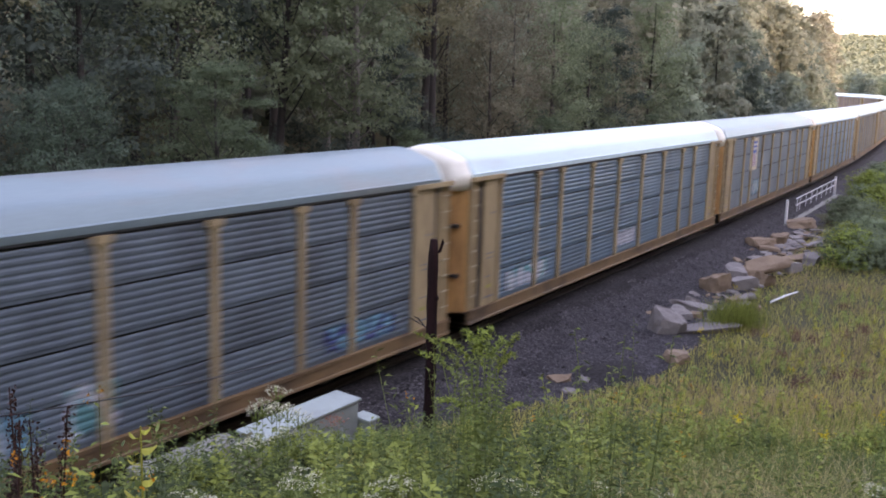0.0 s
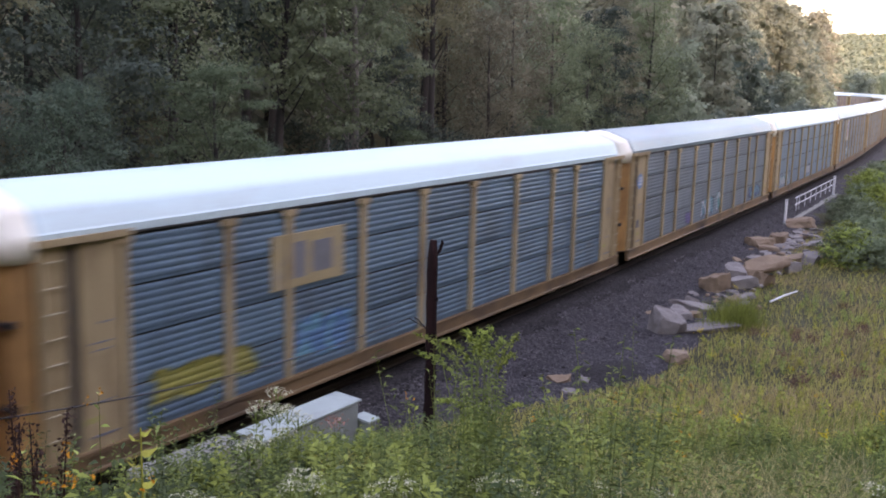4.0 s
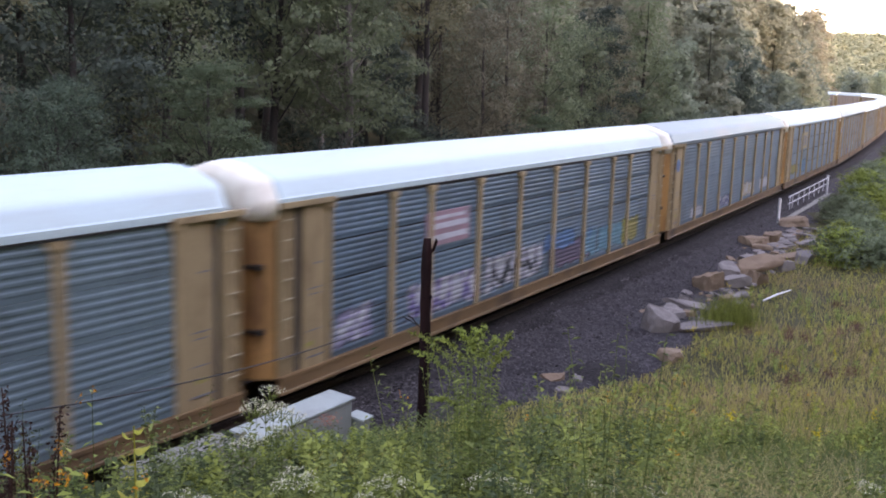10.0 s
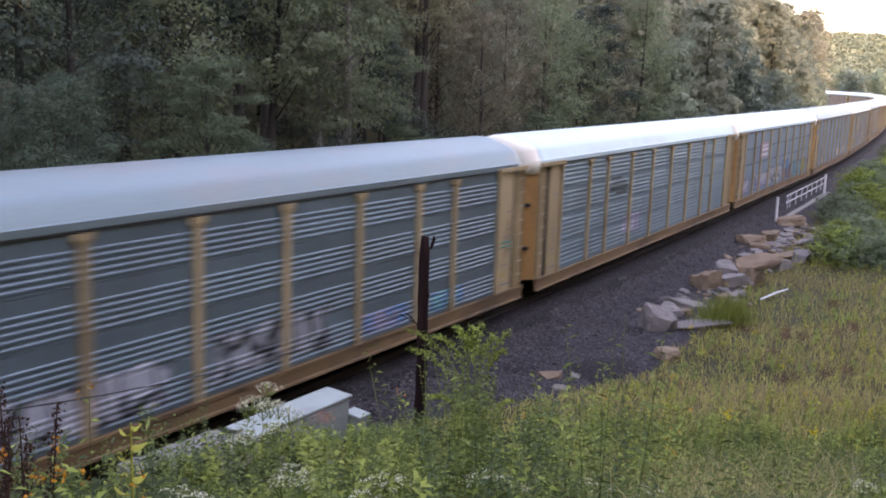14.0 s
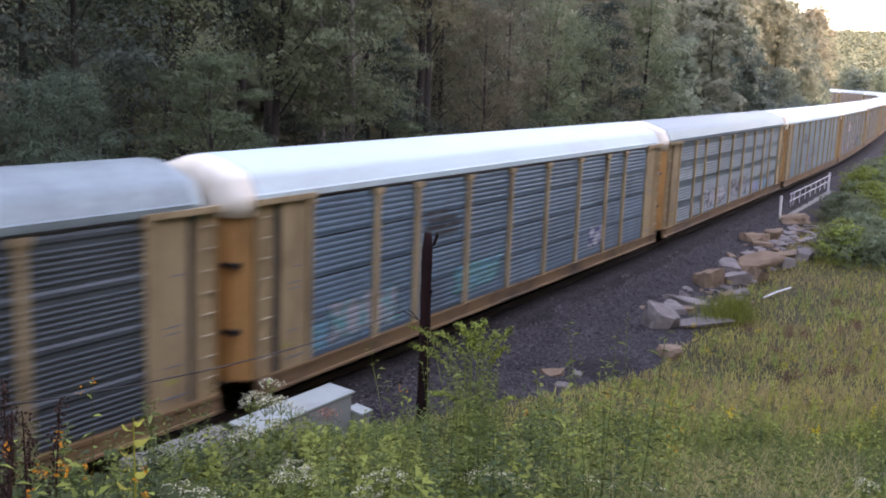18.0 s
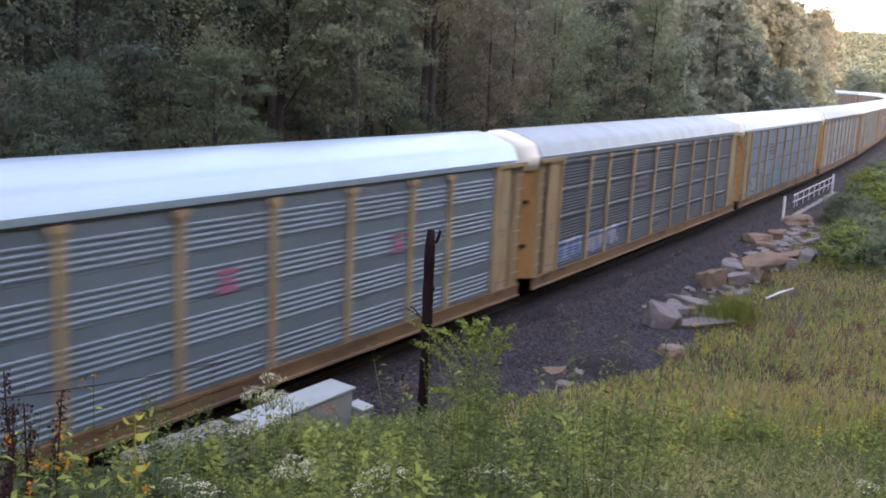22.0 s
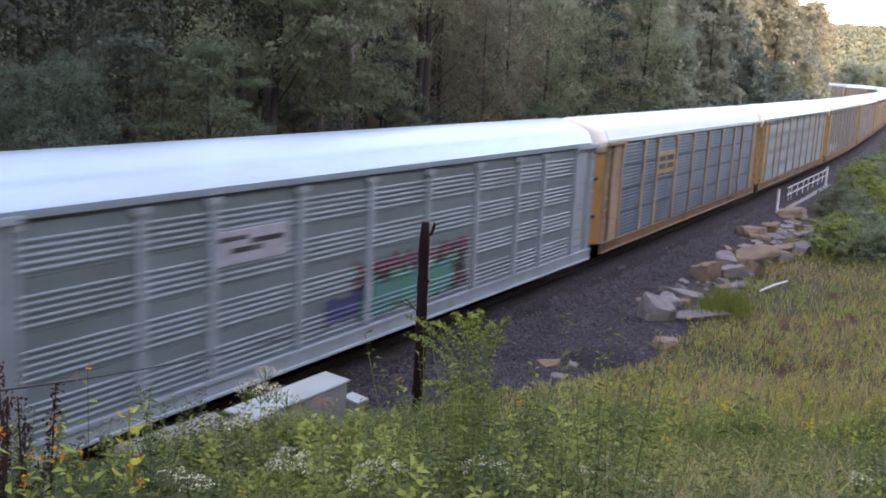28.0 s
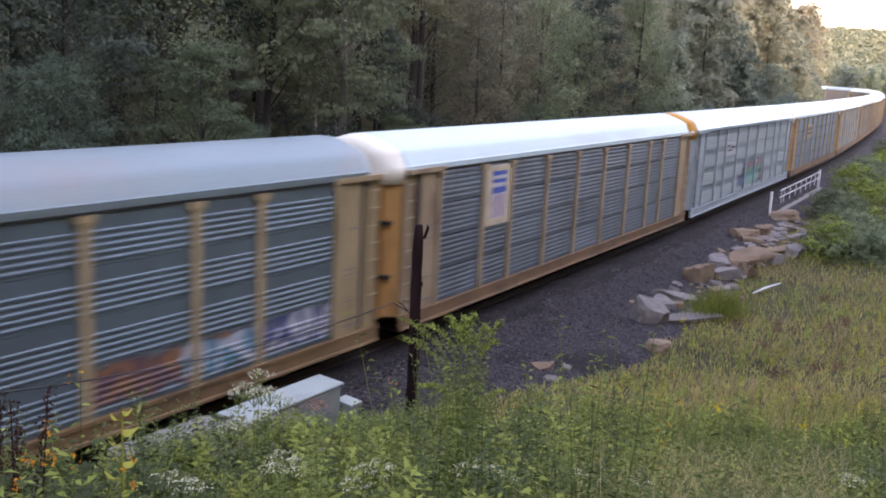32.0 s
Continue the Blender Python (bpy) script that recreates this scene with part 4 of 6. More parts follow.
    if near:                                    # stencils and worn labels on the plain end sheets
        for rear in (0.78, LENGTH - 1.74):
            at = right_face(rear, 0.94, 1.03, 1.478)
            k = (n * 37 + int(rear)) % 5
            bars(car, at, [(0.18, 1.5 + 0.1 * k, 0.5, 0.035), (0.22, 1.36 + 0.1 * k, 0.42, 0.03), (0.2, 0.78, 0.5, 0.03), (0.16, 2.75 - 0.12 * k, 0.3, 0.04), (0.1, 0.12, 0.62, 0.05)], "dim", "stencil_bar")
            bars(car, at, [(0.3 + 0.06 * k, 0.42, 0.28, 0.11)], "yellow", "worn_label")
    emblems(car, n)
    return car


def emblems(car, n):
    if n == 1:                                  # round blue disc on the rear sheet
        disc = Soup().tube([(0, 0, 0), (0, 0.02, 0)], [0.33, 0.33], 20).mesh("emblem", paint("blue"))
        part("emblem", disc, car, "round blue and white emblem", right_face(1.15, 0, 3.75, 1.475))
        bars(car, right_face(1.15, 0, 3.75, 1.49), [(-0.22, -0.16, 0.44, 0.07), (-0.26, -0.03, 0.52, 0.07), (-0.22, 0.10, 0.44, 0.07)], "white", "emblem_bar")
        plate(car, "hatch", 0.95, 1.75, 0.40, 0.36, "black", "black square hatch", 1.475)
    if n == 3:
        disc = Soup().tube([(0, 0, 0), (0, 0.02, 0)], [0.31, 0.31], 20).mesh("emblem", paint("blue"))
        part("emblem", disc, car, "round blue emblem", right_face(1.15, 0, 3.95, 1.475))
        bars(car, right_face(1.15, 0, 3.95, 1.49), [(-0.20, -0.14, 0.40, 0.05), (-0.25, -0.02, 0.50, 0.05), (-0.20, 0.10, 0.40, 0.05)], "navy", "emblem_bar")
    if n == 2:
        p = plate(car, "emblem_board", 6.0, 3.05, 2.7, 1.25, "tan", "square tan board with dark worn emblem", 1.50)
        bars(car, right_face(6.0, 2.7, 3.05, 1.50), [(0.5, 0.25, 0.75, 0.75), (1.5, 0.2, 0.7, 0.85)], "dim", "emblem_bar")
    if n == 4:
        plate(car, "placard", 6.35, 3.1, 2.5, 0.98, "rose", "faded pink board with white bars", 1.50)
        bars(car, right_face(6.35, 2.5, 3.1, 1.50), [(0.1, 0.15, 2.3, 0.16), (0.1, 0.48, 2.2, 0.16), (0.3, 0.75, 1.9, 0.10)], "white")
    if n in (5, 7):
        bars(car, right_face(6.6, 2.5, 3.15, 1.50), [(0.2, 0.10, 1.3, 0.10), (0.1, 0.28, 2.0, 0.12), (0.3, 0.50, 1.6, 0.12), (0.9, 0.72, 1.2, 0.10)], "black", "smudged_bar")
    if n == 8:
        bars(car, right_face(9.2, 2.4, 3.0, 1.50), [(0.1, 0.0, 2.2, 0.16), (0.2, 0.3, 2.0, 0.12), (0.1, 0.55, 1.4, 0.14)], "dim")
    if n == 9:
        bars(car, right_face(13.4, 0.6, 2.95, 1.50), [(0, 0.0, 0.55, 0.16), (0.1, 0.2, 0.4, 0.14), (0, 0.4, 0.55, 0.12)], "pink")
        bars(car, right_face(19.8, 0.6, 2.95, 1.50), [(0, 0.0, 0.45, 0.16), (0.1, 0.2, 0.3, 0.14), (0, 0.4, 0.45, 0.12)], "pink")
    if n == 10:
        plate(car, "emblem_board", 6.6, 3.2, 2.75, 1.05, "tan", "faded tan board with dark bars", 1.50)
        bars(car, right_face(6.6, 2.75, 3.2, 1.50), [(0.25, 0.22, 1.0, 0.24), (0.25, 0.58, 1.0, 0.24), (1.5, 0.22, 0.95, 0.24), (1.5, 0.58, 0.95, 0.24)], "black", "emblem_bar")
    if n == 11:
        part("hood_stripe", Soup().box(-0.62, -1.40, -0.05, -0.08, -1.26, 0.05, 0.02).mesh("hood_stripe", M["white_paint"]), car, "white stripe on the orange hood", Matrix.Translation((-LENGTH / 2, 0, 4.98)))
        plate(car, "placard", 6.5, 3.35, 2.55, 0.75, "grey", "pale smeared placard", 1.50)
        bars(car, right_face(6.5, 2.55, 3.35, 1.50), [(0.2, 0.40, 1.1, 0.12), (0.9, 0.24, 1.0, 0.12), (1.4, 0.52, 0.9, 0.10)], "black", "smudged_bar")
    if n in (12, -1):
        x = 4.75 if n == 12 else 6.3
        plate(car, "emblem_board", x, 2.85, 1.85, 1.92, "cream", "tan board with a blue and white shield", 1.50)
        pose_ = right_face(x, 1.85, 2.85, 1.50)
        bars(car, pose_, [(0.45, 0.22, 0.95, 0.85)], "white", "shield")
        up = pose_ @ Matrix.Translation((0, 0.006, 0))
        bars(car, up, [(0.42, 1.02, 1.0, 0.20), (0.42, 1.36, 1.0, 0.12), (0.42, 1.60, 1.0, 0.14)], "royal", "shield_bar")
        bars(car, up, [(0.45, 1.24, 0.95, 0.10), (0.45, 1.49, 0.95, 0.10)], "white", "shield_bar")
        bars(car, up, [(0.56 + 0.17 * i, 0.25, 0.06, 0.74) for i in range(5)], "pink", "shield_stripe")


CARS = {n: build_car(n) for n in range(-15, 14)}


# ---- things beside the track ----
def rough_stone(seed, sx, sy, sz):
    bm = bmesh.new()
    bmesh.ops.create_icosphere(bm, subdivisions=2 if seed > 99 else 3, radius=1.25)
    r = random.Random(seed)
    box = [Vector((1, 0, 0)), Vector((-1, 0, 0)), Vector((0, 1, 0)), Vector((0, -1, 0)), Vector((0, 0, 1)), Vector((0, 0, -1))]
    cuts = [(c + Vector((r.uniform(-.28, .28), r.uniform(-.28, .28), r.uniform(-.2, .2)))).normalized() for c in box]
    cuts += [Vector((r.uniform(-1, 1), r.uniform(-1, 1), r.uniform(-0.2, 0.8))).normalized() for _ in range(4)]
    lim = [r.uniform(0.6, 0.85) for _ in range(4)] + [0.5, 0.5] + [r.uniform(0.6, 0.9) for _ in range(4)]
    for v in bm.verts:
        for c, l in zip(cuts, lim):
            k = v.co.dot(c)
            if k > l:
                v.co -= c * (k - l)
        v.co += Vector((noise.noise(v.co * 2.3 + Vector((seed, 0, 0))), noise.noise(v.co * 2.3 + Vector((0, seed, 0))), noise.noise(v.co * 2.3 + Vector((0, 0, seed))))) * 0.10
        v.co += v.co.normalized() * 0.09 * noise.noise(v.co * 6.0 + Vector((seed, seed, 0)))
        v.co.x *= sx
        v.co.y *= sy
        v.co.z *= sz
    me = bpy.data.meshes.new("boulder")
    bm.to_mesh(me)
    bm.free()
    return me


def boulder(seed, s, d, size, squash, turn, tan, lift=0.0, long=1.0):
    me = rough_stone(seed, size * long, size * 0.75, size * squash)
    me.materials.append(M["stone_tan" if tan else "stone_grey"])
    p = track(s, d)
    z = ground_z(p.x, p.y) + size * squash * 0.40 + lift
    ob = new("boulder", me)
    ob.matrix_basis = Matrix.Translation((p.x, p.y, z)) @ Euler((random.uniform(-.2, .2), random.uniform(-.2, .2), radians(turn))).to_matrix().to_4x4()
    tagged(ob, "%s rough broken sandstone block beside the track bed" % ("tan" if tan else "grey"), "rock", "rocks along the track bed")


def build_boulders():
    r = random.Random(4)
    #      s, d, size, squash, turn, tan, long
    big = [(8.1, 5.2, 0.62, 0.95, 20, 0, 1.05), (9.2, 6.2, 0.62, 0.30, 8, 0, 1.7), (4.5, 6.7, 0.40, 0.85, 100, 1, 1.0), (0.4, 4.5, 0.26, 0.7, 20, 1, 1.3), (1.0, 5.0, 0.2, 0.5, 70, 0, 1.4),
           (-0.4, 5.1, 0.2, 0.6, 10, 0, 1.2), (3.5, 3.9, 0.13, 0.7, 40, 1, 1.2), (10.6, 4.7, 0.48, 0.55, 60, 0, 1.2), (12.4, 5.1, 0.66, 0.28, 30, 0, 1.5), (13.0, 4.6, 0.42, 0.6, 80, 0, 1.1),
           (16.3, 4.6, 0.62, 0.95, 35, 1, 1.0), (14.6, 5.9, 0.34, 0.6, 20, 1, 1.3), (17.6, 5.4, 0.55, 0.8, 10, 0, 1.1), (19.3, 4.8, 0.66, 0.8, 65, 0, 1.2), (20.9, 4.5, 0.42, 0.7, 0, 0, 1.2),
           (18.6, 6.2, 0.48, 0.8, 40, 1, 1.0), (22.6, 6.6, 0.42, 0.9, 30, 0, 1.0), (26.0, 6.4, 0.72, 0.28, 15, 1, 1.5), (25.4, 6.9, 0.45, 0.8, 60, 0, 1.0), (24.6, 4.6, 0.5, 0.5, 50, 0, 1.3),
           (29.6, 3.7, 0.62, 0.75, 25, 1, 1.1), (31.4, 4.1, 0.6, 0.85, 70, 1, 1.0), (28.6, 4.2, 0.5, 0.5, 0, 1, 1.3), (39.6, 3.9, 1.1, 0.42, 60, 1, 1.3)]
    for i, (s, d, size, sq, turn, tan, long) in enumerate(big):
        boulder(i + 1, s, d, size * 1.3, sq, turn, tan, 0.0, long)
    # the long tan slab propped on its neighbours
    a, b = track(18.9, 5.0), track(23.4, 6.3)
    slab = new("boulder", rough_stone(55, 1.75, 0.62, 0.26))
    slab.data.materials.append(M["stone_tan"])
    slab.matrix_basis = Matrix.Translation(((a.x + b.x) / 2, (a.y + b.y) / 2, ground_z(a.x, a.y) + 0.55)) @ Euler((radians(24), radians(-9), math.atan2(b.y - a.y, b.x - a.x) - 0.35)).to_matrix().to_4x4()
    tagged(slab, "long tan sandstone slab propped on other blocks", "rock", "rocks along the track bed")
    for i in range(200):
        if i % 5 < 2:
            s, d, flat = r.uniform(29.5, 37), r.gauss(4.9, 0.55), r.uniform(0.18, 0.4)
        else:
            s = r.uniform(9, 30) if i % 5 < 4 else r.uniform(18, 38)
            d, flat = float(np.interp(s, [8, 20, 30, 38], [5.4, 5.3, 4.8, 4.6])) + r.gauss(0, 0.7), r.uniform(0.3, 0.8)
        boulder(100 + i, s, d, r.uniform(0.10, 0.30) * (1.5 if i % 5 < 2 else 1.0), flat, r.uniform(0, 180), r.random() < 0.25, 0.06, r.uniform(1, 1.8))


build_boulders()


def build_railing():
    d = 3.02
    rail = thing("railing", "white painted steel railing beside the track bed", "railing")
    s0, s1 = 39.4, 59.6
    n = 9
    for i in range(n + 1):
        end = i in (0, n)
        s = s0 + (s1 - s0) * i / n + (1.3 if i == 1 else 0)
        p = track(s, d, -0.75 if end else -0.25)
        part("post" if end else "picket", Soup().tube([p, p + Vector((0, 0, 1.58 if end else 0.92))], 0.085 if end else 0.02, 8).mesh("post", M["white_paint"]), rail)
    for z in (0.64, 0.18):
        pts = [track(s, d, z) for s in np.linspace(s0 + 3.0, s1, 11)]
        part("crossbar", Soup().tube(pts, 0.03, 6).mesh("crossbar", M["white_paint"]), rail)
    ws = np.linspace(38.6, 60.4, 12)
    sp = Soup()
    for a, b in zip(ws[:-1], ws[1:]):
        A, B = track(a, 2.85, 0), track(b, 2.85, 0)
        C, D = track(b, 3.35, 0), track(a, 3.35, 0)
        vs = [(q.x, q.y, q.z + z) for z in (-1.5, -0.66) for q in (A, B, C, D)]
        sp.put(vs, [(0, 3, 2, 1), (4, 5, 6, 7), (0, 1, 5, 4), (2, 3, 7, 6), (1, 2, 6, 5), (3, 0, 4, 7)])
    tagged(new("culvert_headwall", sp.mesh("culvert_headwall", M["concrete"])), "weathered concrete headwall under the white railing", "wall", kind="structure")


build_railing()


def build_case(s, d, turn, top, w, l, h):
    """A trackside equipment case with a sloping lid; its long side runs along the track."""
    p = track(s, d, 0)
    base = thing("equipment_case", "pale grey metal trackside equipment case among weeds", "equipment case",
                 Matrix.Translation((p.x, p.y, top - h)) @ Euler((0, 0, math.pi / 2 - heading(s) + radians(turn))).to_matrix().to_4x4(), "trackside equipment cases")
    part("cabinet", Soup().box(-l / 2, -w / 2, 0, l / 2, w / 2, h - 0.06, 0.02).mesh("cabinet", M["case_side"]), base, "grey-green metal cabinet")
    lid = Soup()
    o = 0.05
    lid.put([(-l / 2 - o, -w / 2 - o, h - 0.09), (l / 2 + o, -w / 2 - o, h - 0.09), (l / 2 + o, w / 2 + o, h - 0.05), (-l / 2 - o, w / 2 + o, h - 0.05),
             (-l / 2 - o, -w / 2 - o, h - 0.05), (l / 2 + o, -w / 2 - o, h - 0.05), (l / 2 + o, w / 2 + o, h), (-l / 2 - o, w / 2 + o, h)],
            [(0, 3, 2, 1), (4, 5, 6, 7), (0, 1, 5, 4), (1, 2, 6, 5), (2, 3, 7, 6), (3, 0, 4, 7)])
    part("lid", lid.mesh("lid", M["case_metal"]), base, "pale sloping metal lid")
    if l > 1:
        for x in (-l / 4, l / 4):
            door = part("door", Soup().box(x - l / 4 + 0.04, -w / 2 - 0.025, 0.12, x + l / 4 - 0.04, -w / 2, h - 0.16, 0.01).mesh("door", M["case_side"]), base)
            part("handle", Soup().tube([(x + 0.12, -w / 2 - 0.06, h * 0.45), (x + 0.12, -w / 2 - 0.06, h * 0.58)], 0.014, 6).mesh("handle", M["case_metal"]), door)
    for x in (-l / 2 + 0.12, l / 2 - 0.12):
        part("leg", Soup().box(x - 0.06, -w / 2 + 0.05, -1.4, x + 0.06, w / 2 - 0.05, 0.0).mesh("leg", M["concrete"]), base)


build_case(-10.05, 3.36, 0, 0.92, 0.60, 3.1, 1.25)
build_case(-8.28, 3.72, 0, 0.45, 0.34, 0.30, 0.8)


def build_beam():
    a, b = track(-14.1, 3.0, 0), track(-11.75, 3.12, 0)
    z = 0.84
    sp = Soup()
    n = Vector((b.y - a.y, a.x - b.x, 0)).normalized() * 0.27
    vs = []
    for k in range(9):
        q = a.lerp(b, k / 8)
        j = 0.02 * math.sin(k * 2.1)
        vs += [(q.x + n.x, q.y + n.y, z - 0.03 + j), (q.x - n.x, q.y - n.y, z + 0.03 + j), (q.x - n.x, q.y - n.y, z - 2.0), (q.x + n.x, q.y + n.y, z - 2.0)]
    fs = [(k * 4 + i, k * 4 + (i + 1) % 4, k * 4 + 4 + (i + 1) % 4, k * 4 + 4 + i) for k in range(8) for i in range(4)] + [(0, 1, 2, 3), (32, 35, 34, 33)]
    sp.put(vs, fs)
    tagged(new("retaining_wall", sp.mesh("retaining_wall", M["concrete"])), "low weathered concrete retaining wall beside the track", "wall", kind="structure")


build_beam()

POLE = Vector((-0.25, 19.6, 0))


def build_pole():
    g = ground_z(POLE.x, POLE.y)
    top = 4.68
    pole = thing("broken_pole", "dark weathered broken-off utility pole standing in weeds", "pole", Matrix.Translation((POLE.x, POLE.y, g)))
    h = top - g
    pts, rad = [], []
    for k in range(15):
        f = k / 14
        pts.append((0.02 * math.sin(f * 5) - 0.03 * (1 - f), 0.015 * math.cos(f * 4), -0.4 + (h + 0.4) * f))
        rad.append(0.118 - 0.012 * f + 0.006 * math.sin(k * 2.7))
    rad[-1] = 0.075
    part("shaft", Soup().tube(pts, rad, 12).mesh("shaft", M["pole_wood"], True), pole)
    sp = Soup().put([(0.06, -0.05, h - 0.28), (0.13, -0.04, h - 0.25), (0.13, 0.05, h - 0.25), (0.06, 0.05, h - 0.28), (0.15, 0.0, h + 0.02), (0.19, 0.01, h - 0.06)],
                    [(0, 1, 5, 4), (1, 2, 5), (2, 3, 4, 5), (3, 0, 4), (0, 3, 2, 1)])
    part("splinter", sp.mesh("splinter", M["pole_wood"]), pole, "jagged splinter at the broken top")
    part("band", Soup().tube([(0, 0, h * 0.70), (0, 0, h * 0.70 + 0.06)], 0.118, 12).mesh("band", M["pole_wood"]), pole)
    part("bracket", Soup().tube([(-0.1, 0, h * 0.55), (-0.28, 0.02, h * 0.60), (-0.36, 0.0, h * 0.61)], 0.014, 5).mesh("bracket", M["wire"]), pole, "bent iron spike")
    # slack wire hanging off towards the weeds
    pts = [Vector((POLE.x - 0.13, POLE.y, g + h * 0.56)), Vector((POLE.x - 0.45, POLE.y - 0.4, g + h * 0.63))]
    end = Vector((-5.6, 9.5, 4.15))
    for k in range(1, 15):
        f = k / 14
        q = pts[1].lerp(end, f)
        q.z -= 0.28 * 4 * f * (1 - f)
        pts.append(q)
    tagged(new("slack_wire", Soup().tube(pts, 0.011, 5).mesh("slack_wire", M["wire"])), "thin dark slack wire hanging from the broken pole", "wire")


build_pole()


def build_stick():
    a = track(14.6, 7.3)
    b = track(16.4, 8.0)
    a.z, b.z = ground_z(a.x, a.y) + 0.12, ground_z(b.x, b.y) + 0.32
    m = a.lerp(b, 0.5)
    m.z += 0.03
    tagged(new("fallen_branch", Soup().tube([a, m, b], [0.035, 0.045, 0.03], 8).mesh("fallen_branch", M["white_paint"])), "pale bleached fallen branch lying in grass", "branch")


build_stick()


# ---- woods ----
def leaf_quads(centres, size, r, flat=0.5, out=None, broad=1.0, loose=0.55):
    """Kite-shaped, slightly folded leaves at the centres."""
    n = len(centres)
    nrm = r.normal(size=(n, 3))
    nrm[:, 2] = np.abs(nrm[:, 2]) + flat
    if out is not None:
        nrm = nrm * loose + out * 1.1
    nrm /= np.linalg.norm(nrm, axis=1)[:, None]
    t = np.cross(nrm, r.normal(size=(n, 3)))
    t /= np.linalg.norm(t, axis=1)[:, None] + 1e-9
    b = np.cross(nrm, t)
    L = (size * r.uniform(0.7, 1.3, n))[:, None]
    Wd = L * broad * r.uniform(0.45, 0.7, n)[:, None]
    fold = nrm * L * 0.12
    v = np.stack([centres - t * L * 0.55, centres + b * Wd * 0.5 - fold, centres + t * L * 0.55, centres - b * Wd * 0.5 - fold], 1)
    return v.reshape(-1, 3)


def quads_mesh(name, v, material, tri=False):
    n = 3 if tri else 4
    k = len(v) // n
    me = bpy.data.meshes.new(name)
    me.vertices.add(len(v))
    me.vertices.foreach_set("co", np.asarray(v, np.float32).ravel())
    me.loops.add(len(v))
    me.loops.foreach_set("vertex_index", np.arange(len(v), dtype=np.int32))
    me.polygons.add(k)
    me.polygons.foreach_set("loop_start", np.arange(0, len(v), n, dtype=np.int32))
    for m_ in (material if isinstance(material, list) else [material]):
        me.materials.append(m_)
    me.update(calc_edges=True)
    return me


def tree_proto(seed, h, spread, crown_low, leaves, leaf_size, leaf_m, bark_m, lobes=30, airy=0.0, lean=0.0, label="", name="tree", category="tree", tier=0.8, stout=1.0):
    """A trunk with limbs that each end in leafy lobes; every lobe is a cloud of leaf tufts, flat where the tree grows in tiers."""
    r = np.random.default_rng(seed)
    t = thing(name, label, category)
    sp = Soup()
    r0 = (0.011 * h + 0.03) * stout
    pts, rad = [], []
    for k in range(9):
        f = k / 8
        pts.append((lean * f * f * h + 0.12 * math.sin(f * 4 + seed), 0.12 * math.cos(f * 5 + seed) - 0.12, h * 0.9 * f - 0.3 * (k == 0)))
        rad.append(r0 * (1.2 - f) ** 0.9 if k else r0 * 1.6)
    sp.tube(pts, rad, 7)
    centres, sizes = [], []
    for i in range(lobes):
        u = (i + 0.5 * r.random()) / lobes                     # 0 at the crown's foot, 1 at its top
        f = crown_low + (1.0 - crown_low) * u
        wide = spread * (0.30 + 0.70 * math.sin(math.pi * (0.16 + 0.80 * u)) ** 0.8)
        a = i * 2.4 + r.uniform(-0.6, 0.6)
        lobe = spread * r.uniform(0.30, 0.52) * (1.1 - 0.35 * u) * math.sqrt(30 / lobes)
        reach = max(0.0, wide - lobe * 0.6) * math.sqrt(r.uniform(0.35, 1.0)) * r.uniform(0.8, 1.12)
        x0 = lean * f * f * h
        tip = Vector((x0 + math.cos(a) * reach, math.sin(a) * reach, f * h - lobe * 0.4))
        base = Vector((x0, 0, max(0.2, (f - 0.10) * h * 0.9)))
        mid = base.lerp(tip, 0.5) - Vector((0, 0, reach * 0.08))
        sp.tube([base, mid, tip], [r0 * 0.40 * (1.1 - f), r0 * 0.22 * (1.1 - f) + 0.01, 0.012], 5, False)
        centres.append(tip)
        sizes.append(lobe)
    part("trunk", sp.mesh("trunk", M[bark_m], True), t)
    centres, sizes = np.array(centres), np.array(sizes)
    # leaves in tufts over each lobe, larger ones deeper inside
    per = max(8, leaves // lobes)
    tufts = max(3, per // 9)
    n = lobes * tufts
    dirs = r.normal(size=(n, 3))
    dirs[:, 2] = dirs[:, 2] * 0.8 + 0.15
    dirs /= np.linalg.norm(dirs, axis=1)[:, None]
    rs = np.repeat(sizes, tufts)
    deep = r.uniform(0.0, 1.0, n) ** 0.55
    tc = np.repeat(centres, tufts, 0) + dirs * (rs * (0.50 + 0.60 * deep))[:, None] * np.array([1, 1, tier - 0.3 * airy * tier])
    m_ = max(2, per // tufts)
    c = np.repeat(tc, m_, 0) + r.normal(size=(n * m_, 3)) * np.repeat(rs, m_)[:, None] * np.array([0.15, 0.15, 0.11 * tier])
    d = np.repeat(dirs, m_, 0)
    L = leaf_size * np.repeat(1.7 - 0.75 * deep, m_) * (1 - 0.25 * airy)
    verts = leaf_quads(c, L, r, 0.5, d, 1.25, 0.38)
    me = quads_mesh("crown", verts, M[leaf_m])
    part("crown", me, t)
    return t


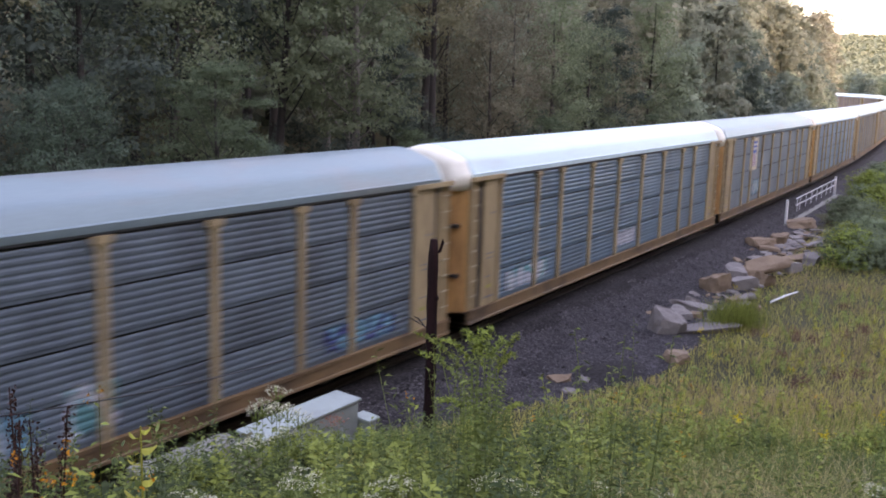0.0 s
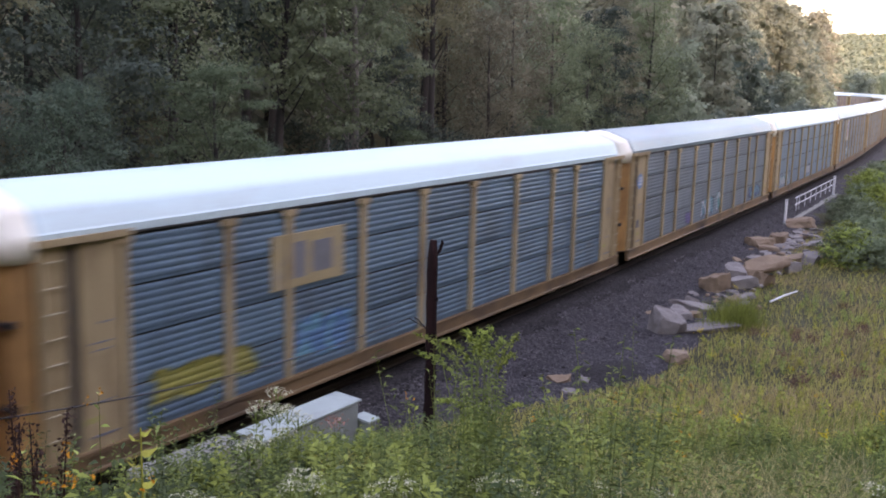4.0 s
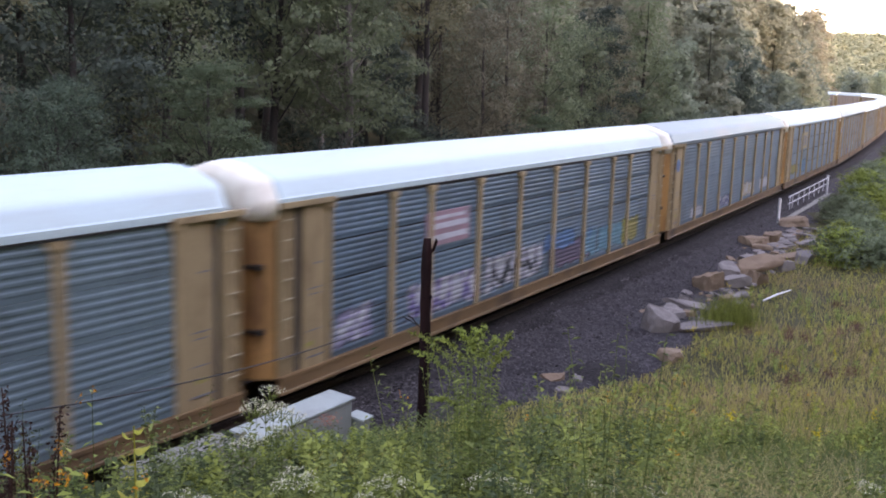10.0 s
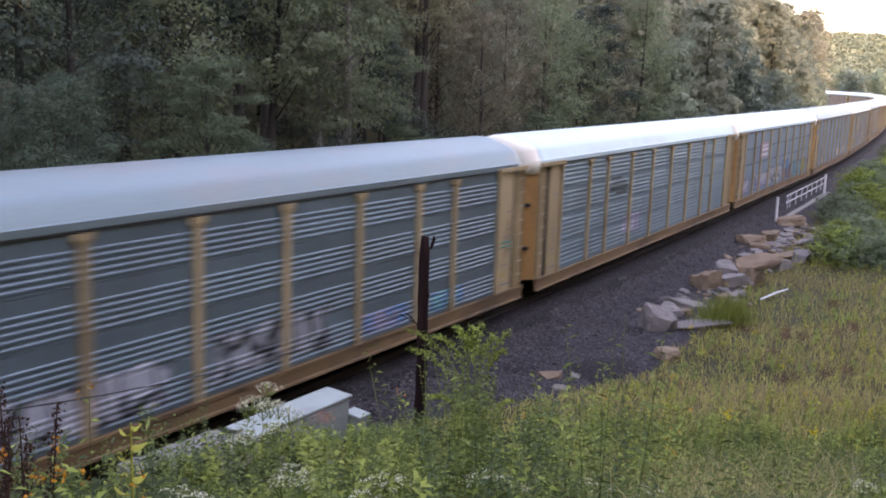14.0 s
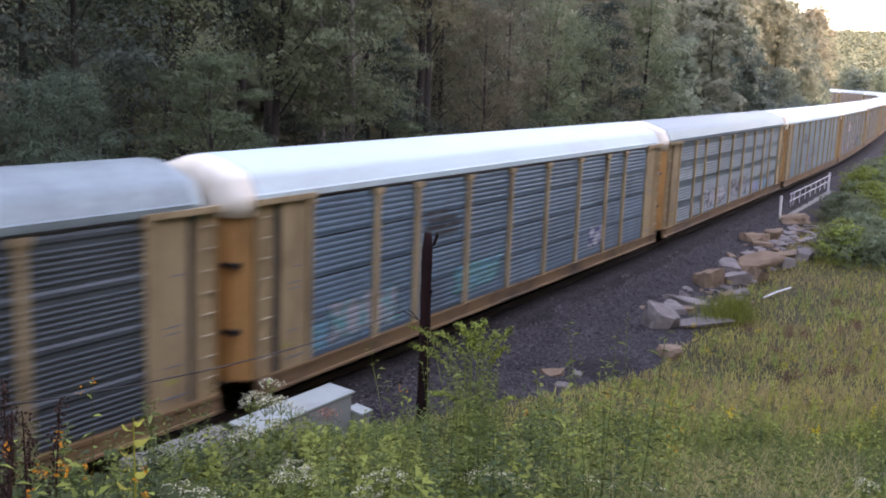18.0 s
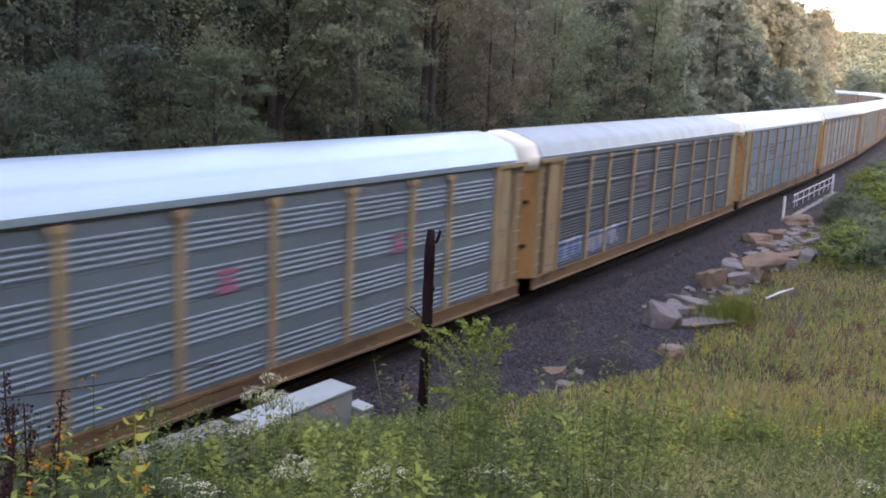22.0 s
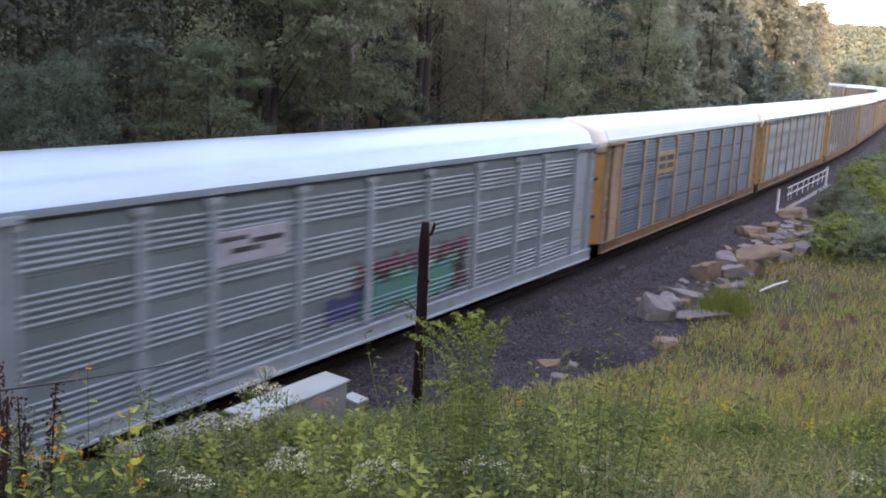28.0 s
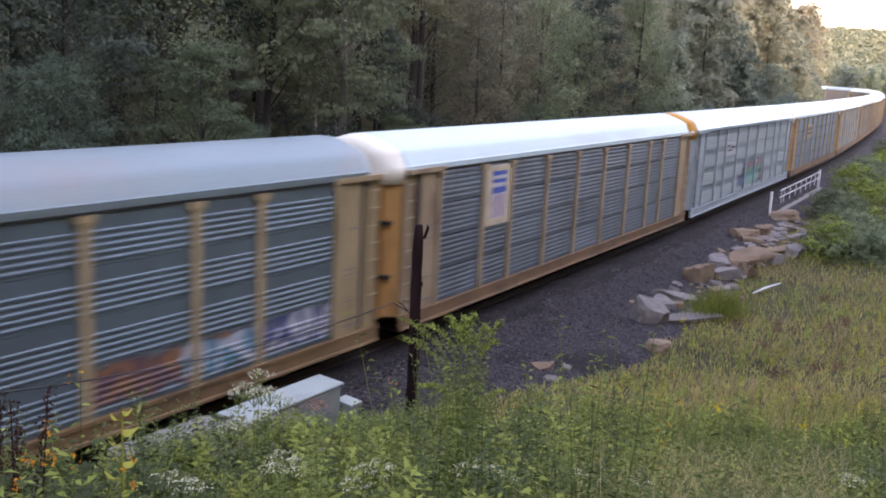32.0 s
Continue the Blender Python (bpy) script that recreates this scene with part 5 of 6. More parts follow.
def build_woods():
    big = [                                     # at the wood's edge, crowns reaching low
        tree_proto(11, 13, 3.3, 0.16, 12000, 0.125, "leaf_mid", "bark", 22, 0.1, label="leafy green tree at the wood's edge"),
        tree_proto(12, 13, 3.2, 0.20, 12000, 0.125, "leaf_deep", "bark", 22, 0.1, label="dark green tree in the wood", tier=0.6),
        tree_proto(13, 14, 3.3, 0.22, 12000, 0.125, "leaf_dry", "bark", 26, 0.4, label="twiggy browning tree with airy crown"),
        tree_proto(14, 16, 3.4, 0.36, 14000, 0.130, "leaf_mid", "pale_bark", 30, 0.3, label="tall feathery tree with a pale trunk", tier=0.36),
    ]
    deep = [                                    # inside the wood, trunks bare below
        tree_proto(15, 18, 3.8, 0.42, 5200, 0.20, "leaf_deep", "bark", 26, 0.2, label="tall dark tree with a bare lower trunk"),
        tree_proto(16, 17, 3.4, 0.48, 4600, 0.19, "leaf_mid", "bark", 26, 0.4, 0.03, label="slender leaning tree with a bare lower trunk"),
        tree_proto(17, 16, 3.0, 0.55, 3600, 0.18, "leaf_olive", "bark", 22, 0.6, -0.04, label="forked tree with thin olive leaves"),
        tree_proto(18, 11, 1.7, 0.50, 4200, 0.13, "leaf_deep", "bark", 18, 0.1, label="small dark clumped tree on a thin trunk", tier=0.6),
    ]
    # hillside trees; their pale leaf colours paint in the haze
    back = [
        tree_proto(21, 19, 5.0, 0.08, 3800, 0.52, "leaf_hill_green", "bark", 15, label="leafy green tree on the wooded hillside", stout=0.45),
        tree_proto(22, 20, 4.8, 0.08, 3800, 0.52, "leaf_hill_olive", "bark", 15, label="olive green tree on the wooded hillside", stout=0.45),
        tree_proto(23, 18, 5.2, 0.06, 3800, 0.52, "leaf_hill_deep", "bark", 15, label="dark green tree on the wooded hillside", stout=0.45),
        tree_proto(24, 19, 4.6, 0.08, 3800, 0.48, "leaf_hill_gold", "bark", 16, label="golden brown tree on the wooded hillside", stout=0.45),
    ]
    shrub = [
        tree_proto(31, 9.0, 2.15, 0.45, 24000, 0.056, "leaf_blue", "bark", 30, 0.1, label="rounded blue-green young tree at the wood's edge", name="young_tree"),
        tree_proto(32, 5.4, 2.2, 0.05, 7000, 0.082, "leaf_deep", "bark", 30, label="dense dark shrub at the wood's edge", name="shrub", category="shrub"),
        tree_proto(33, 9.4, 2.6, 0.45, 17000, 0.072, "leaf_tier", "bark", 32, 0.1, label="layered green young tree at the wood's edge", name="young_tree", tier=0.34),
    ]
    for p in big + deep + back + shrub:
        p["group"] = "trees of the wood" if p.name.startswith("tree") else "undergrowth at the wood's edge"
    r = random.Random(5)
    used = set()

    def plant(protos, s, d, grow, k=None, free=False, exact=False):
        p = track(s, d)
        if p.y > 90 and not free:               # the wood draws back before the far bend, and its outer trees are lower
            room = 0.381 * p.y - p.x
            if room < 2.2:
                return
            grow *= min(1.0, 0.58 + 0.10 * room)
        k = r.randrange(len(protos)) if k is None else k
        g = grow * (1.0 if exact else r.uniform(0.88, 1.15))
        m_ = Matrix.Translation((p.x, p.y, ground_z(p.x, p.y) - 0.15)) @ Matrix.Rotation(r.uniform(0, 6.28), 4, "Z") @ Matrix.Diagonal((g * r.uniform(0.9, 1.1), g * r.uniform(0.9, 1.1), g, 1))
        if protos[k].name not in used:
            used.add(protos[k].name)
            protos[k].matrix_basis = m_
        else:
            made = copy_thing(protos[k], m_)
            if protos is shrub:
                made.matrix_basis = m_

    # the wood's edge behind the near cars: kind, place along the track, offset, growth
    for protos, k, s, d, g in [
            (big, 1, -21, -12.5, 1.0), (big, 0, -16.5, -13.5, 1.0), (deep, 0, -13, -15, 1.0), (deep, 1, -10.2, -15, 1.0), (deep, 0, -7.5, -16.5, 1.05), (big, 1, -2.2, -13.2, 0.92),
            (deep, 2, -4.6, -14.5, 1.0), (big, 0, 2.6, -13.4, 0.95), (deep, 0, 5.4, -15.0, 1.0), (deep, 1, 8.4, -12.6, 1.0), (big, 3, 11.0, -10.8, 1.0), (big, 3, 14.0, -14.5, 1.05),
            (deep, 3, 18.2, -13.0, 1.0), (deep, 3, 19.8, -14.4, 0.9), (deep, 2, 23.2, -13.6, 1.0), (deep, 2, 25.4, -15.4, 1.05), (deep, 1, 21.5, -18, 1.0), (big, 2, 28.5, -12.8, 0.9),
            (big, 2, 33.0, -13.4, 0.98), (big, 2, 30.5, -16.8, 1.05), (big, 0, 38.0, -12.8, 0.9), (big, 0, 43.5, -12.4, 0.95), (big, 1, 48.5, -13.2, 1.0), (big, 2, 53.0, -13.8, 1.1), (big, 0, 58.5, -12.6, 1.05)]:
        plant(protos, s, d, g, k)
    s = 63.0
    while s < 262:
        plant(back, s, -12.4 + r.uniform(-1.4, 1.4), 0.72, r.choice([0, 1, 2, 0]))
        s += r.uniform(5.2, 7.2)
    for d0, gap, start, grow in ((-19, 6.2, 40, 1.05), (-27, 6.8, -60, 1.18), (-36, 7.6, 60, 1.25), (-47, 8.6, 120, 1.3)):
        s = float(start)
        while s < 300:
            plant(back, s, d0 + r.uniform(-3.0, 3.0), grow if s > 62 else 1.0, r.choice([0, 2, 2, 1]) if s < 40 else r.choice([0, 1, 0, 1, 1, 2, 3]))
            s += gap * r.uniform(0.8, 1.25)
    s = -40.0
    while s < 44:
        plant(deep, s, -20 + r.uniform(-2.5, 2.5), 1.0, r.choice([0, 0, 1, 2]))
        s += r.uniform(3.6, 5.6)
    # dark undergrowth and young trees, some showing over the train
    s = -30.0
    i = 0
    while s < 66:
        k = [1, 1, 2, 1, 1, 0][i % 6]
        if min(abs(s + 6.9), abs(s + 0.3)) > 2.4:
            plant(shrub, s, -9.4 + r.uniform(-1.3, 0.9), r.uniform(0.85, 1.1) * (1.0 if k == 1 else 0.62), k)
        s += r.uniform(2.6, 4.0)
        i += 1
    s = -28.0
    while s < 60:
        plant(shrub, s, -14.8 + r.uniform(-1.5, 1.5), r.uniform(0.7, 1.0), 1)
        s += r.uniform(4.0, 6.5)
    s = 66.0
    while s < 240:
        plant(back, s, -8.8 + r.uniform(-0.8, 0.6), r.uniform(0.40, 0.55), r.choice([0, 2, 2]))
        s += r.uniform(4.2, 6.0)
    plant(shrub, -7.1, -7.9, 0.95, 0, exact=True)
    plant(shrub, -0.3, -8.4, 1.0, 2, exact=True)
    # beyond the far bend
    for _ in range(34):
        y = r.uniform(372, 420)
        x = y * r.uniform(0.385, 0.48)
        s, d = (float(q[0]) for q in along([x], [y]))
        if d > 9:
            plant(back, s, d, r.uniform(0.8, 0.98), r.choice([0, 2, 0]), True)
    protos_left = [p for p in big + deep + back + shrub if p.name not in used]
    assert not protos_left


build_woods()


def build_far_woods():
    """The wooded hills far down the valley, too many trees to count."""
    r = np.random.default_rng(3)
    a, dist = r.uniform(0.33, 0.46, 560), r.uniform(560, 1150, 560)
    xy = np.stack([np.sin(a) * dist, np.cos(a) * dist], 1)
    s, d = along(xy[:, 0], xy[:, 1])
    xy = xy[np.abs(d) > 30]
    z = height(xy[:, 0], xy[:, 1])
    vs = []
    for (x, y), g in zip(xy, z):
        big = r.uniform(0.8, 1.5)
        q = r.normal(size=(150, 3))
        q /= np.linalg.norm(q, axis=1)[:, None]
        q[:, 2] = np.abs(q[:, 2]) * 1.1 - 0.15
        lump = 1 + 0.22 * np.sin(q[:, 0] * 5 + x) * np.sin(q[:, 1] * 5 + y)
        c = np.array([x, y, g + 1.5 * big]) + q * (np.array([5.2, 5.2, 6.2]) * big) * (lump * r.uniform(0.8, 1.0, 150))[:, None]
        vs.append(leaf_quads(c, 1.5 * big, r, 0.5, q, 1.3))
    # pale leaf colour holds the haze and sun of the far hills
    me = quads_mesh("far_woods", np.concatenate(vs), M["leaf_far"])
    tagged(new("far_woods", me), "distant wooded hills closing the valley, paled for haze and sun", "woods", kind="stuff")


build_far_woods()


# ---- bank: grass, weeds, flowers ----
def blades(n, place, hmin, hmax, width, material, name, label, seed, bend=0.35):
    r = np.random.default_rng(seed)
    x, y = place(r, n)
    z = height(x, y) - 0.02
    n = len(x)
    h = r.uniform(hmin, hmax, n)
    a = r.uniform(0, 6.283, n)
    dx, dy = np.cos(a), np.sin(a)
    b = h * r.uniform(0.1, bend, n)
    a2 = r.uniform(0, 6.283, n)
    bx, by = np.cos(a2) * b, np.sin(a2) * b
    base = np.stack([x, y, z], 1)
    side = np.stack([dx, dy, 0 * dx], 1) * width * 0.5
    mid = base + np.stack([bx * 0.35, by * 0.35, h * 0.6], 1)
    tip = base + np.stack([bx, by, h], 1)
    v = np.stack([base - side, base + side, mid + side * 0.8, mid - side * 0.8, mid - side * 0.8, mid + side * 0.8, tip + side * 0.1, tip - side * 0.1], 1).reshape(-1, 3)
    tagged(new(name, quads_mesh(name, v, M[material])), label, "grass", kind="stuff")


def wedge(y0, y1, x_of, power=1.6, keep=None):
    """Random places on the bank before the camera."""
    def place(r, n):
        y = y0 + (y1 - y0) * r.random(n) ** power
        lo, hi = x_of(y)
        x = lo + (hi - lo) * r.random(n)
        s, d = along(x, y)
        ok = d > edge(s) + 0.05 + 0.35 * np.sin(s * 1.9)
        if keep is not None:
            ok &= keep(x, y, r)
        return x[ok], y[ok]
    return place


def view(y):
    return -0.52 * y - 0.8, 0.56 * y + 0.8


def patchy(scale, seed, threshold):
    def keep(x, y, r):
        v = np.sin(x * scale + seed) * np.sin(y * scale * 0.8 + seed * 2) + 0.6 * np.sin((x + y) * scale * 1.9 + seed)
        return v + r.normal(0, 0.35, len(x)) > threshold
    return keep


def build_grass():
    blades(16000, wedge(5.0, 22, lambda y: (0.16 * y, 0.56 * y + 0.8)), 0.2, 0.5, 0.010, "leaf_weed", "bank_grass", "tangled green grass covering the near bank", 1)
    blades(80000, wedge(14, 60, view, 1.2), 0.08, 0.27, 0.018, "grass", "slope_grass", "rough green grass on the slope beside the rocks", 2, 1.1)
    blades(34000, wedge(17, 58, lambda y: (0.18 * y, 0.56 * y + 1), 1.2, patchy(0.5, 1.0, 0.0)), 0.10, 0.28, 0.016, "grass_dry", "dry_grass", "dry yellowish grass patches on the slope", 3, 1.1)
    blades(9000, wedge(5.0, 15, lambda y: (0.17 * y, 0.52 * y), 1.1, patchy(0.8, 3.0, -0.2)), 0.3, 0.62, 0.006, "leaf_soft", "soft_grass", "soft grey-green grass leaning on the near bank", 7, 0.9)
    blades(3200, wedge(5.4, 13, lambda y: (0.15 * y, 0.46 * y), 1.1, patchy(0.9, 2.0, -0.1)), 0.35, 0.8, 0.006, "grass_dry", "straw_stalks", "pale dry straw stalks leaning in the grass", 4, 1.3)


build_grass()


def build_grass_tuft():
    """A tall feathery tuft at the end of the rocks."""
    def place(q, n):
        c = track(10.2, 7.0)
        return q.normal(c.x, 0.50, n), q.normal(c.y, 0.45, n)
    blades(1300, place, 0.5, 1.25, 0.012, "leaf_bright", "grass_tuft", "tall feathery green grass tuft beside the rocks", 6, 0.5)


build_grass_tuft()


def leafy_stem(r, base, h, n, size, lean, wide=0.42):
    """Centres and axes of the leaves up one stem, as ready quads, and the stem's own strip."""
    f = np.linspace(0.12, 1.0, n)
    a = np.arange(n) * 2.4 + r.uniform(0, 6.28)
    bend = np.array(lean) * h
    p = np.array(base)[None, :] + np.stack([bend[0] * f ** 2, bend[1] * f ** 2, h * f], 1)
    L = size * (1.15 - 0.55 * f) * r.uniform(0.75, 1.25, n)
    out = np.stack([np.cos(a), np.sin(a), r.uniform(-0.5, 0.6, n)], 1)
    side = np.stack([-np.sin(a), np.cos(a), r.uniform(-0.7, 0.7, n)], 1)
    tip = p + out * L[:, None]
    mid = p + out * L[:, None] * 0.5
    drop = np.array([0, 0, 1.0]) * (L * 0.12)[:, None]
    q = np.stack([p, mid + side * (L * wide / 2)[:, None] + drop, tip, mid - side * (L * wide / 2)[:, None] + drop], 1).reshape(-1, 3)
    w = 0.0016 + 0.0012 * h
    top = p[-1]
    b = np.array(base)
    stem = np.array([b + [-w, 0, 0], b + [w, 0, 0], top + [w * 0.4, 0, 0], top + [-w * 0.4, 0, 0],
                     b + [0, -w, 0], b + [0, w, 0], top + [0, w * 0.4, 0], top + [0, -w * 0.4, 0]])
    return q, stem


def weed_field(count, place, hmin, hmax, leaves, size, material, name, label, seed, wide=0.42):
    r = np.random.default_rng(seed)
    x, y = place(r, count)
    z = height(x, y) - 0.02
    qs = []
    for xx, yy, zz in zip(x, y, z):
        swell = 0.92 + 0.26 * math.sin(xx * 1.7 + seed) * math.sin(yy * 1.1 + 2 * seed) + 0.16 * math.sin(xx * 4.1 + yy * 2.7)
        if -0.185 < xx / yy < -0.012 and 9.0 < yy < 20:       # low growth before the equipment case
            swell *= 0.55
        q, st = leafy_stem(r, (xx, yy, zz), r.uniform(hmin, hmax) * swell, leaves, size * r.uniform(0.7, 1.3), r.normal(0, 0.16, 2), wide)
        qs += [q, st]
    tagged(new(name, quads_mesh(name, np.concatenate(qs), M[material])), label, "weeds", kind="stuff")


# the two darkest kinds also paint the shade between clumps
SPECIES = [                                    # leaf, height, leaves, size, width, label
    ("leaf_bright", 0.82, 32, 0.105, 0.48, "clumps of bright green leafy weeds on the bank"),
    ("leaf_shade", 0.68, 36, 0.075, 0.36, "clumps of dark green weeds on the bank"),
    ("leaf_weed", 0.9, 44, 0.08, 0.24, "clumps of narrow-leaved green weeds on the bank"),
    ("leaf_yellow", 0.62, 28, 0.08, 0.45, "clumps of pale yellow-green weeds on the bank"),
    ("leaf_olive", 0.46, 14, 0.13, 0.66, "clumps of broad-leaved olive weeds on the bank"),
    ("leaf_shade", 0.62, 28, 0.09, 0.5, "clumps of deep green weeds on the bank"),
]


def build_weed_clumps():
    """Every kind of weed grows in clumps, tallest in the middle."""
    r = np.random.default_rng(41)
    x, y = wedge(5.0, 19, view, 1.2)(r, 480)
    kinds = r.choice(len(SPECIES), len(x), p=[0.19, 0.27, 0.23, 0.05, 0.06, 0.20])
    found = [[] for _ in SPECIES]
    for cx, cy, k in zip(x, y, kinds):
        _, h, leaves, size, wide, _ = SPECIES[k]
        if -0.185 < cx / cy < -0.012 and 9.0 < cy < 20:       # low growth before the equipment case
            h *= 0.7 if cx / cy < -0.09 else 0.5
        if -0.04 < cx / cy < 0.22:
            h *= 1.5 if cy > 8.5 else 1.15
        if cx / cy > 0.25:                                     # grazed lower towards the open slope
            h *= 0.6
        h *= r.choice([0.5, 0.8, 1.1, 1.55])
        rad = r.uniform(0.16, 0.42)
        for _ in range(int(r.uniform(9, 18))):
            dx, dy = r.normal(0, rad, 2)
            xx, yy = cx + dx, cy + dy
            if yy < 4.6:
                continue
            q, st = leafy_stem(r, (xx, yy, ground_z(xx, yy) - 0.02), h * math.exp(-(dx * dx + dy * dy) / (3 * rad * rad)) * r.uniform(0.75, 1.15), leaves,
                               size * r.uniform(0.7, 1.3), (dx * 0.3 + r.normal(0, 0.1), dy * 0.3 + r.normal(0, 0.1)), wide)
            found[k] += [q, st]
    for (m_, _, _, _, _, label), qs in zip(SPECIES, found):
        tagged(new("weed_clumps", quads_mesh("weed_clumps", np.concatenate(qs), M[m_])), label, "weeds", kind="stuff")


build_weed_clumps()


def build_weeds():
    # dark under-layer added so that gaps between weeds look shaded
    weed_field(1800, wedge(5.2, 19, view, 1.2), 0.14, 0.36, 22, 0.07, "leaf_shade", "ground_cover", "low growth under the weeds, darkened for the shade there", 12, 0.4)
    weed_field(300, wedge(5.2, 17, view, 1.2), 0.6, 1.2, 34, 0.085, "leaf_weed", "tall_weeds", "scattered tall green stems standing above the weeds", 13, 0.3)
    weed_field(900, wedge(14, 48, lambda y: (0.1 * y, 0.56 * y), 1.1, patchy(0.45, 0.4, 0.1)), 0.3, 0.65, 26, 0.11, "leaf_bright", "slope_weeds", "low green weeds scattered on the slope", 14)
    weed_field(380, wedge(14, 50, lambda y: (0.2 * y, 0.56 * y), 1.1, patchy(0.4, 2.2, 0.0)), 0.25, 0.55, 24, 0.10, "leaf_yellow", "yellowing_weeds", "yellowing weeds scattered on the slope", 15)

    def by_case(q, n):
        s, d = q.uniform(-17, -10.6, n), q.uniform(5.0, 7.2, n)
        p = [track(a, b) for a, b in zip(s, d)]
        return np.array([v.x for v in p]), np.array([v.y for v in p])
    weed_field(260, by_case, 0.5, 1.0, 30, 0.10, "leaf_weed", "case_weeds", "tall green weeds hiding the equipment case", 18, 0.42)
    # the dark leaves round the case carry the shade there
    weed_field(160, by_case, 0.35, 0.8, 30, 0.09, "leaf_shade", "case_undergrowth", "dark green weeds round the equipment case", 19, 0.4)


build_weeds()

WHITE_HEADS = [(-1.44, 8.38, 5.13), (-1.52, 8.16, 5.08), (-1.31, 8.2, 5.03), (-1.02, 6.93, 4.98), (-0.89, 6.74, 5.0), (-0.77, 6.56, 5.04), (-1.05, 6.72, 4.97),
               (-0.32, 6.99, 4.92), (-0.41, 6.89, 4.92), (-0.21, 6.8, 4.96), (0.44, 7.19, 4.88), (0.56, 6.98, 4.93), (0.33, 7.09, 4.89), (0.63, 6.87, 4.93),
               (1.18, 7.1, 4.89), (1.23, 6.89, 4.95), (-1.46, 5.61, 5.35), (-1.53, 5.49, 5.38), (-1.33, 5.44, 5.39), (-0.44, 6.39, 5.03)]
WHITE_MORE = [(-1.40, 8.3, 5.0), (-1.6, 8.3, 4.98), (-1.25, 8.4, 4.9), (-1.5, 8.5, 4.9), (-1.36, 8.25, 4.8), (-1.55, 8.2, 4.75), (1.7, 7.41, 4.71), (3.41, 7.46, 4.8), (-1.58, 7.84, 4.84)]
ORANGE = [(-1.75, 4.9, 6.19), (-1.89, 4.3, 6.09), (-1.76, 4.57, 6.01), (-1.78, 4.24, 5.99), (-1.74, 4.37, 5.97), (-1.66, 4.4, 5.95), (-1.61, 4.42, 5.93),
          (-1.47, 4.67, 5.81), (-1.75, 4.15, 5.92), (-1.38, 4.6, 5.74), (-0.35, 10.49, 4.4), (2.19, 12.31, 3.89), (2.29, 12.39, 3.93), (3.48, 14.08, 3.65),
          (3.47, 13.56, 3.72), (2.81, 10.63, 4.3), (2.25, 9.23, 4.47), (2.19, 8.73, 4.53), (2.36, 9.31, 4.52), (1.06, 10.95, 4.05), (2.1, 11.82, 3.99), (4.39, 11.17, 4.38)]


def flowering(name, label, x, y, top, head_m, make_head, leaves, size, leaf_m, seed, group):
    r = np.random.default_rng(seed)
    g = ground_z(x, y) - 0.05
    h = max(0.3, top - g)
    t = thing(name, label, "wildflower", Matrix.Translation((x, y, g)), group)
    q, st = leafy_stem(r, (0, 0, 0), h, leaves, size, (0, 0))
    part("stem", quads_mesh("stem", st, M["stem_green"]), t)
    part("foliage", quads_mesh("foliage", q, M[leaf_m]), t)
    make_head(r, t, h, M[head_m])
    return t


def white_head(r, t, h, m):
    n = 9
    for k in range(n):
        a, rad = k * 2.4, 0.038 * math.sqrt(k)
        c = np.array([math.cos(a) * rad, math.sin(a) * rad, h - 0.4 * rad])
        pts = c + r.normal(size=(14, 3)) * np.array([0.019, 0.019, 0.010])
        part("floret", quads_mesh("floret", leaf_quads(pts, 0.014, r, 1.0), m), t, "small white florets")
        part("stalk", Soup().tube([(0, 0, h - 0.16), tuple(c)], 0.0025, 4).mesh("stalk", M["stem_green"]), t)


def orange_head(r, t, h, m):
    for k in range(2):
        c = np.array([r.normal(0, 0.03), r.normal(0, 0.03), h - 0.03 * k])
        pts = c + r.normal(size=(7, 3)) * 0.012
        part("blossom", quads_mesh("blossom", leaf_quads(pts, 0.019, r, 0.2), m), t, "small orange blossom")


def build_flowers():
    for i, (x, y, z) in enumerate(WHITE_HEADS + WHITE_MORE):
        flowering("white_aster", "white-flowered aster standing among weeds", x, y, z, "petal_white", white_head, 30, 0.085, "leaf_weed", 300 + i, "white asters on the bank")
    for i, (x, y, z) in enumerate(ORANGE):
        flowering("jewelweed", "orange-flowered jewelweed standing among weeds", x, y, z, "petal_orange", orange_head, 13, 0.10, "leaf_bright", 400 + i, "jewelweeds on the bank")
    r = random.Random(8)
    for i in range(12):
        y = r.uniform(14, 40)
        x = y * r.uniform(0.24, 0.5)
        g = ground_z(x, y)
        flowering("yellow_wildflower", "small yellow wildflower in the slope's grass", x, y, g + r.uniform(0.5, 0.8), "petal_yellow", lambda q, t, h, m: part(
            "flower_head", quads_mesh("flower_head", leaf_quads(np.array([0, 0, h]) + q.normal(size=(26, 3)) * np.array([0.07, 0.07, 0.06]), 0.05, q), m), t), 8, 0.09, "grass", 500 + i, "yellow flowers on the slope")
    # dusty pink flower head before the case
    flowering("joe_pye_weed", "tall weed with a dusty pink flower head", -0.94, 8.45, 4.82, "petal_pink", lambda q, t, h, m: part(
        "flower_head", quads_mesh("flower_head", leaf_quads(np.array([0, 0, h]) + q.normal(size=(150, 3)) * np.array([0.05, 0.05, 0.022]), 0.018, q), m), t), 12, 0.12, "leaf_mid", 601, "")


build_flowers()


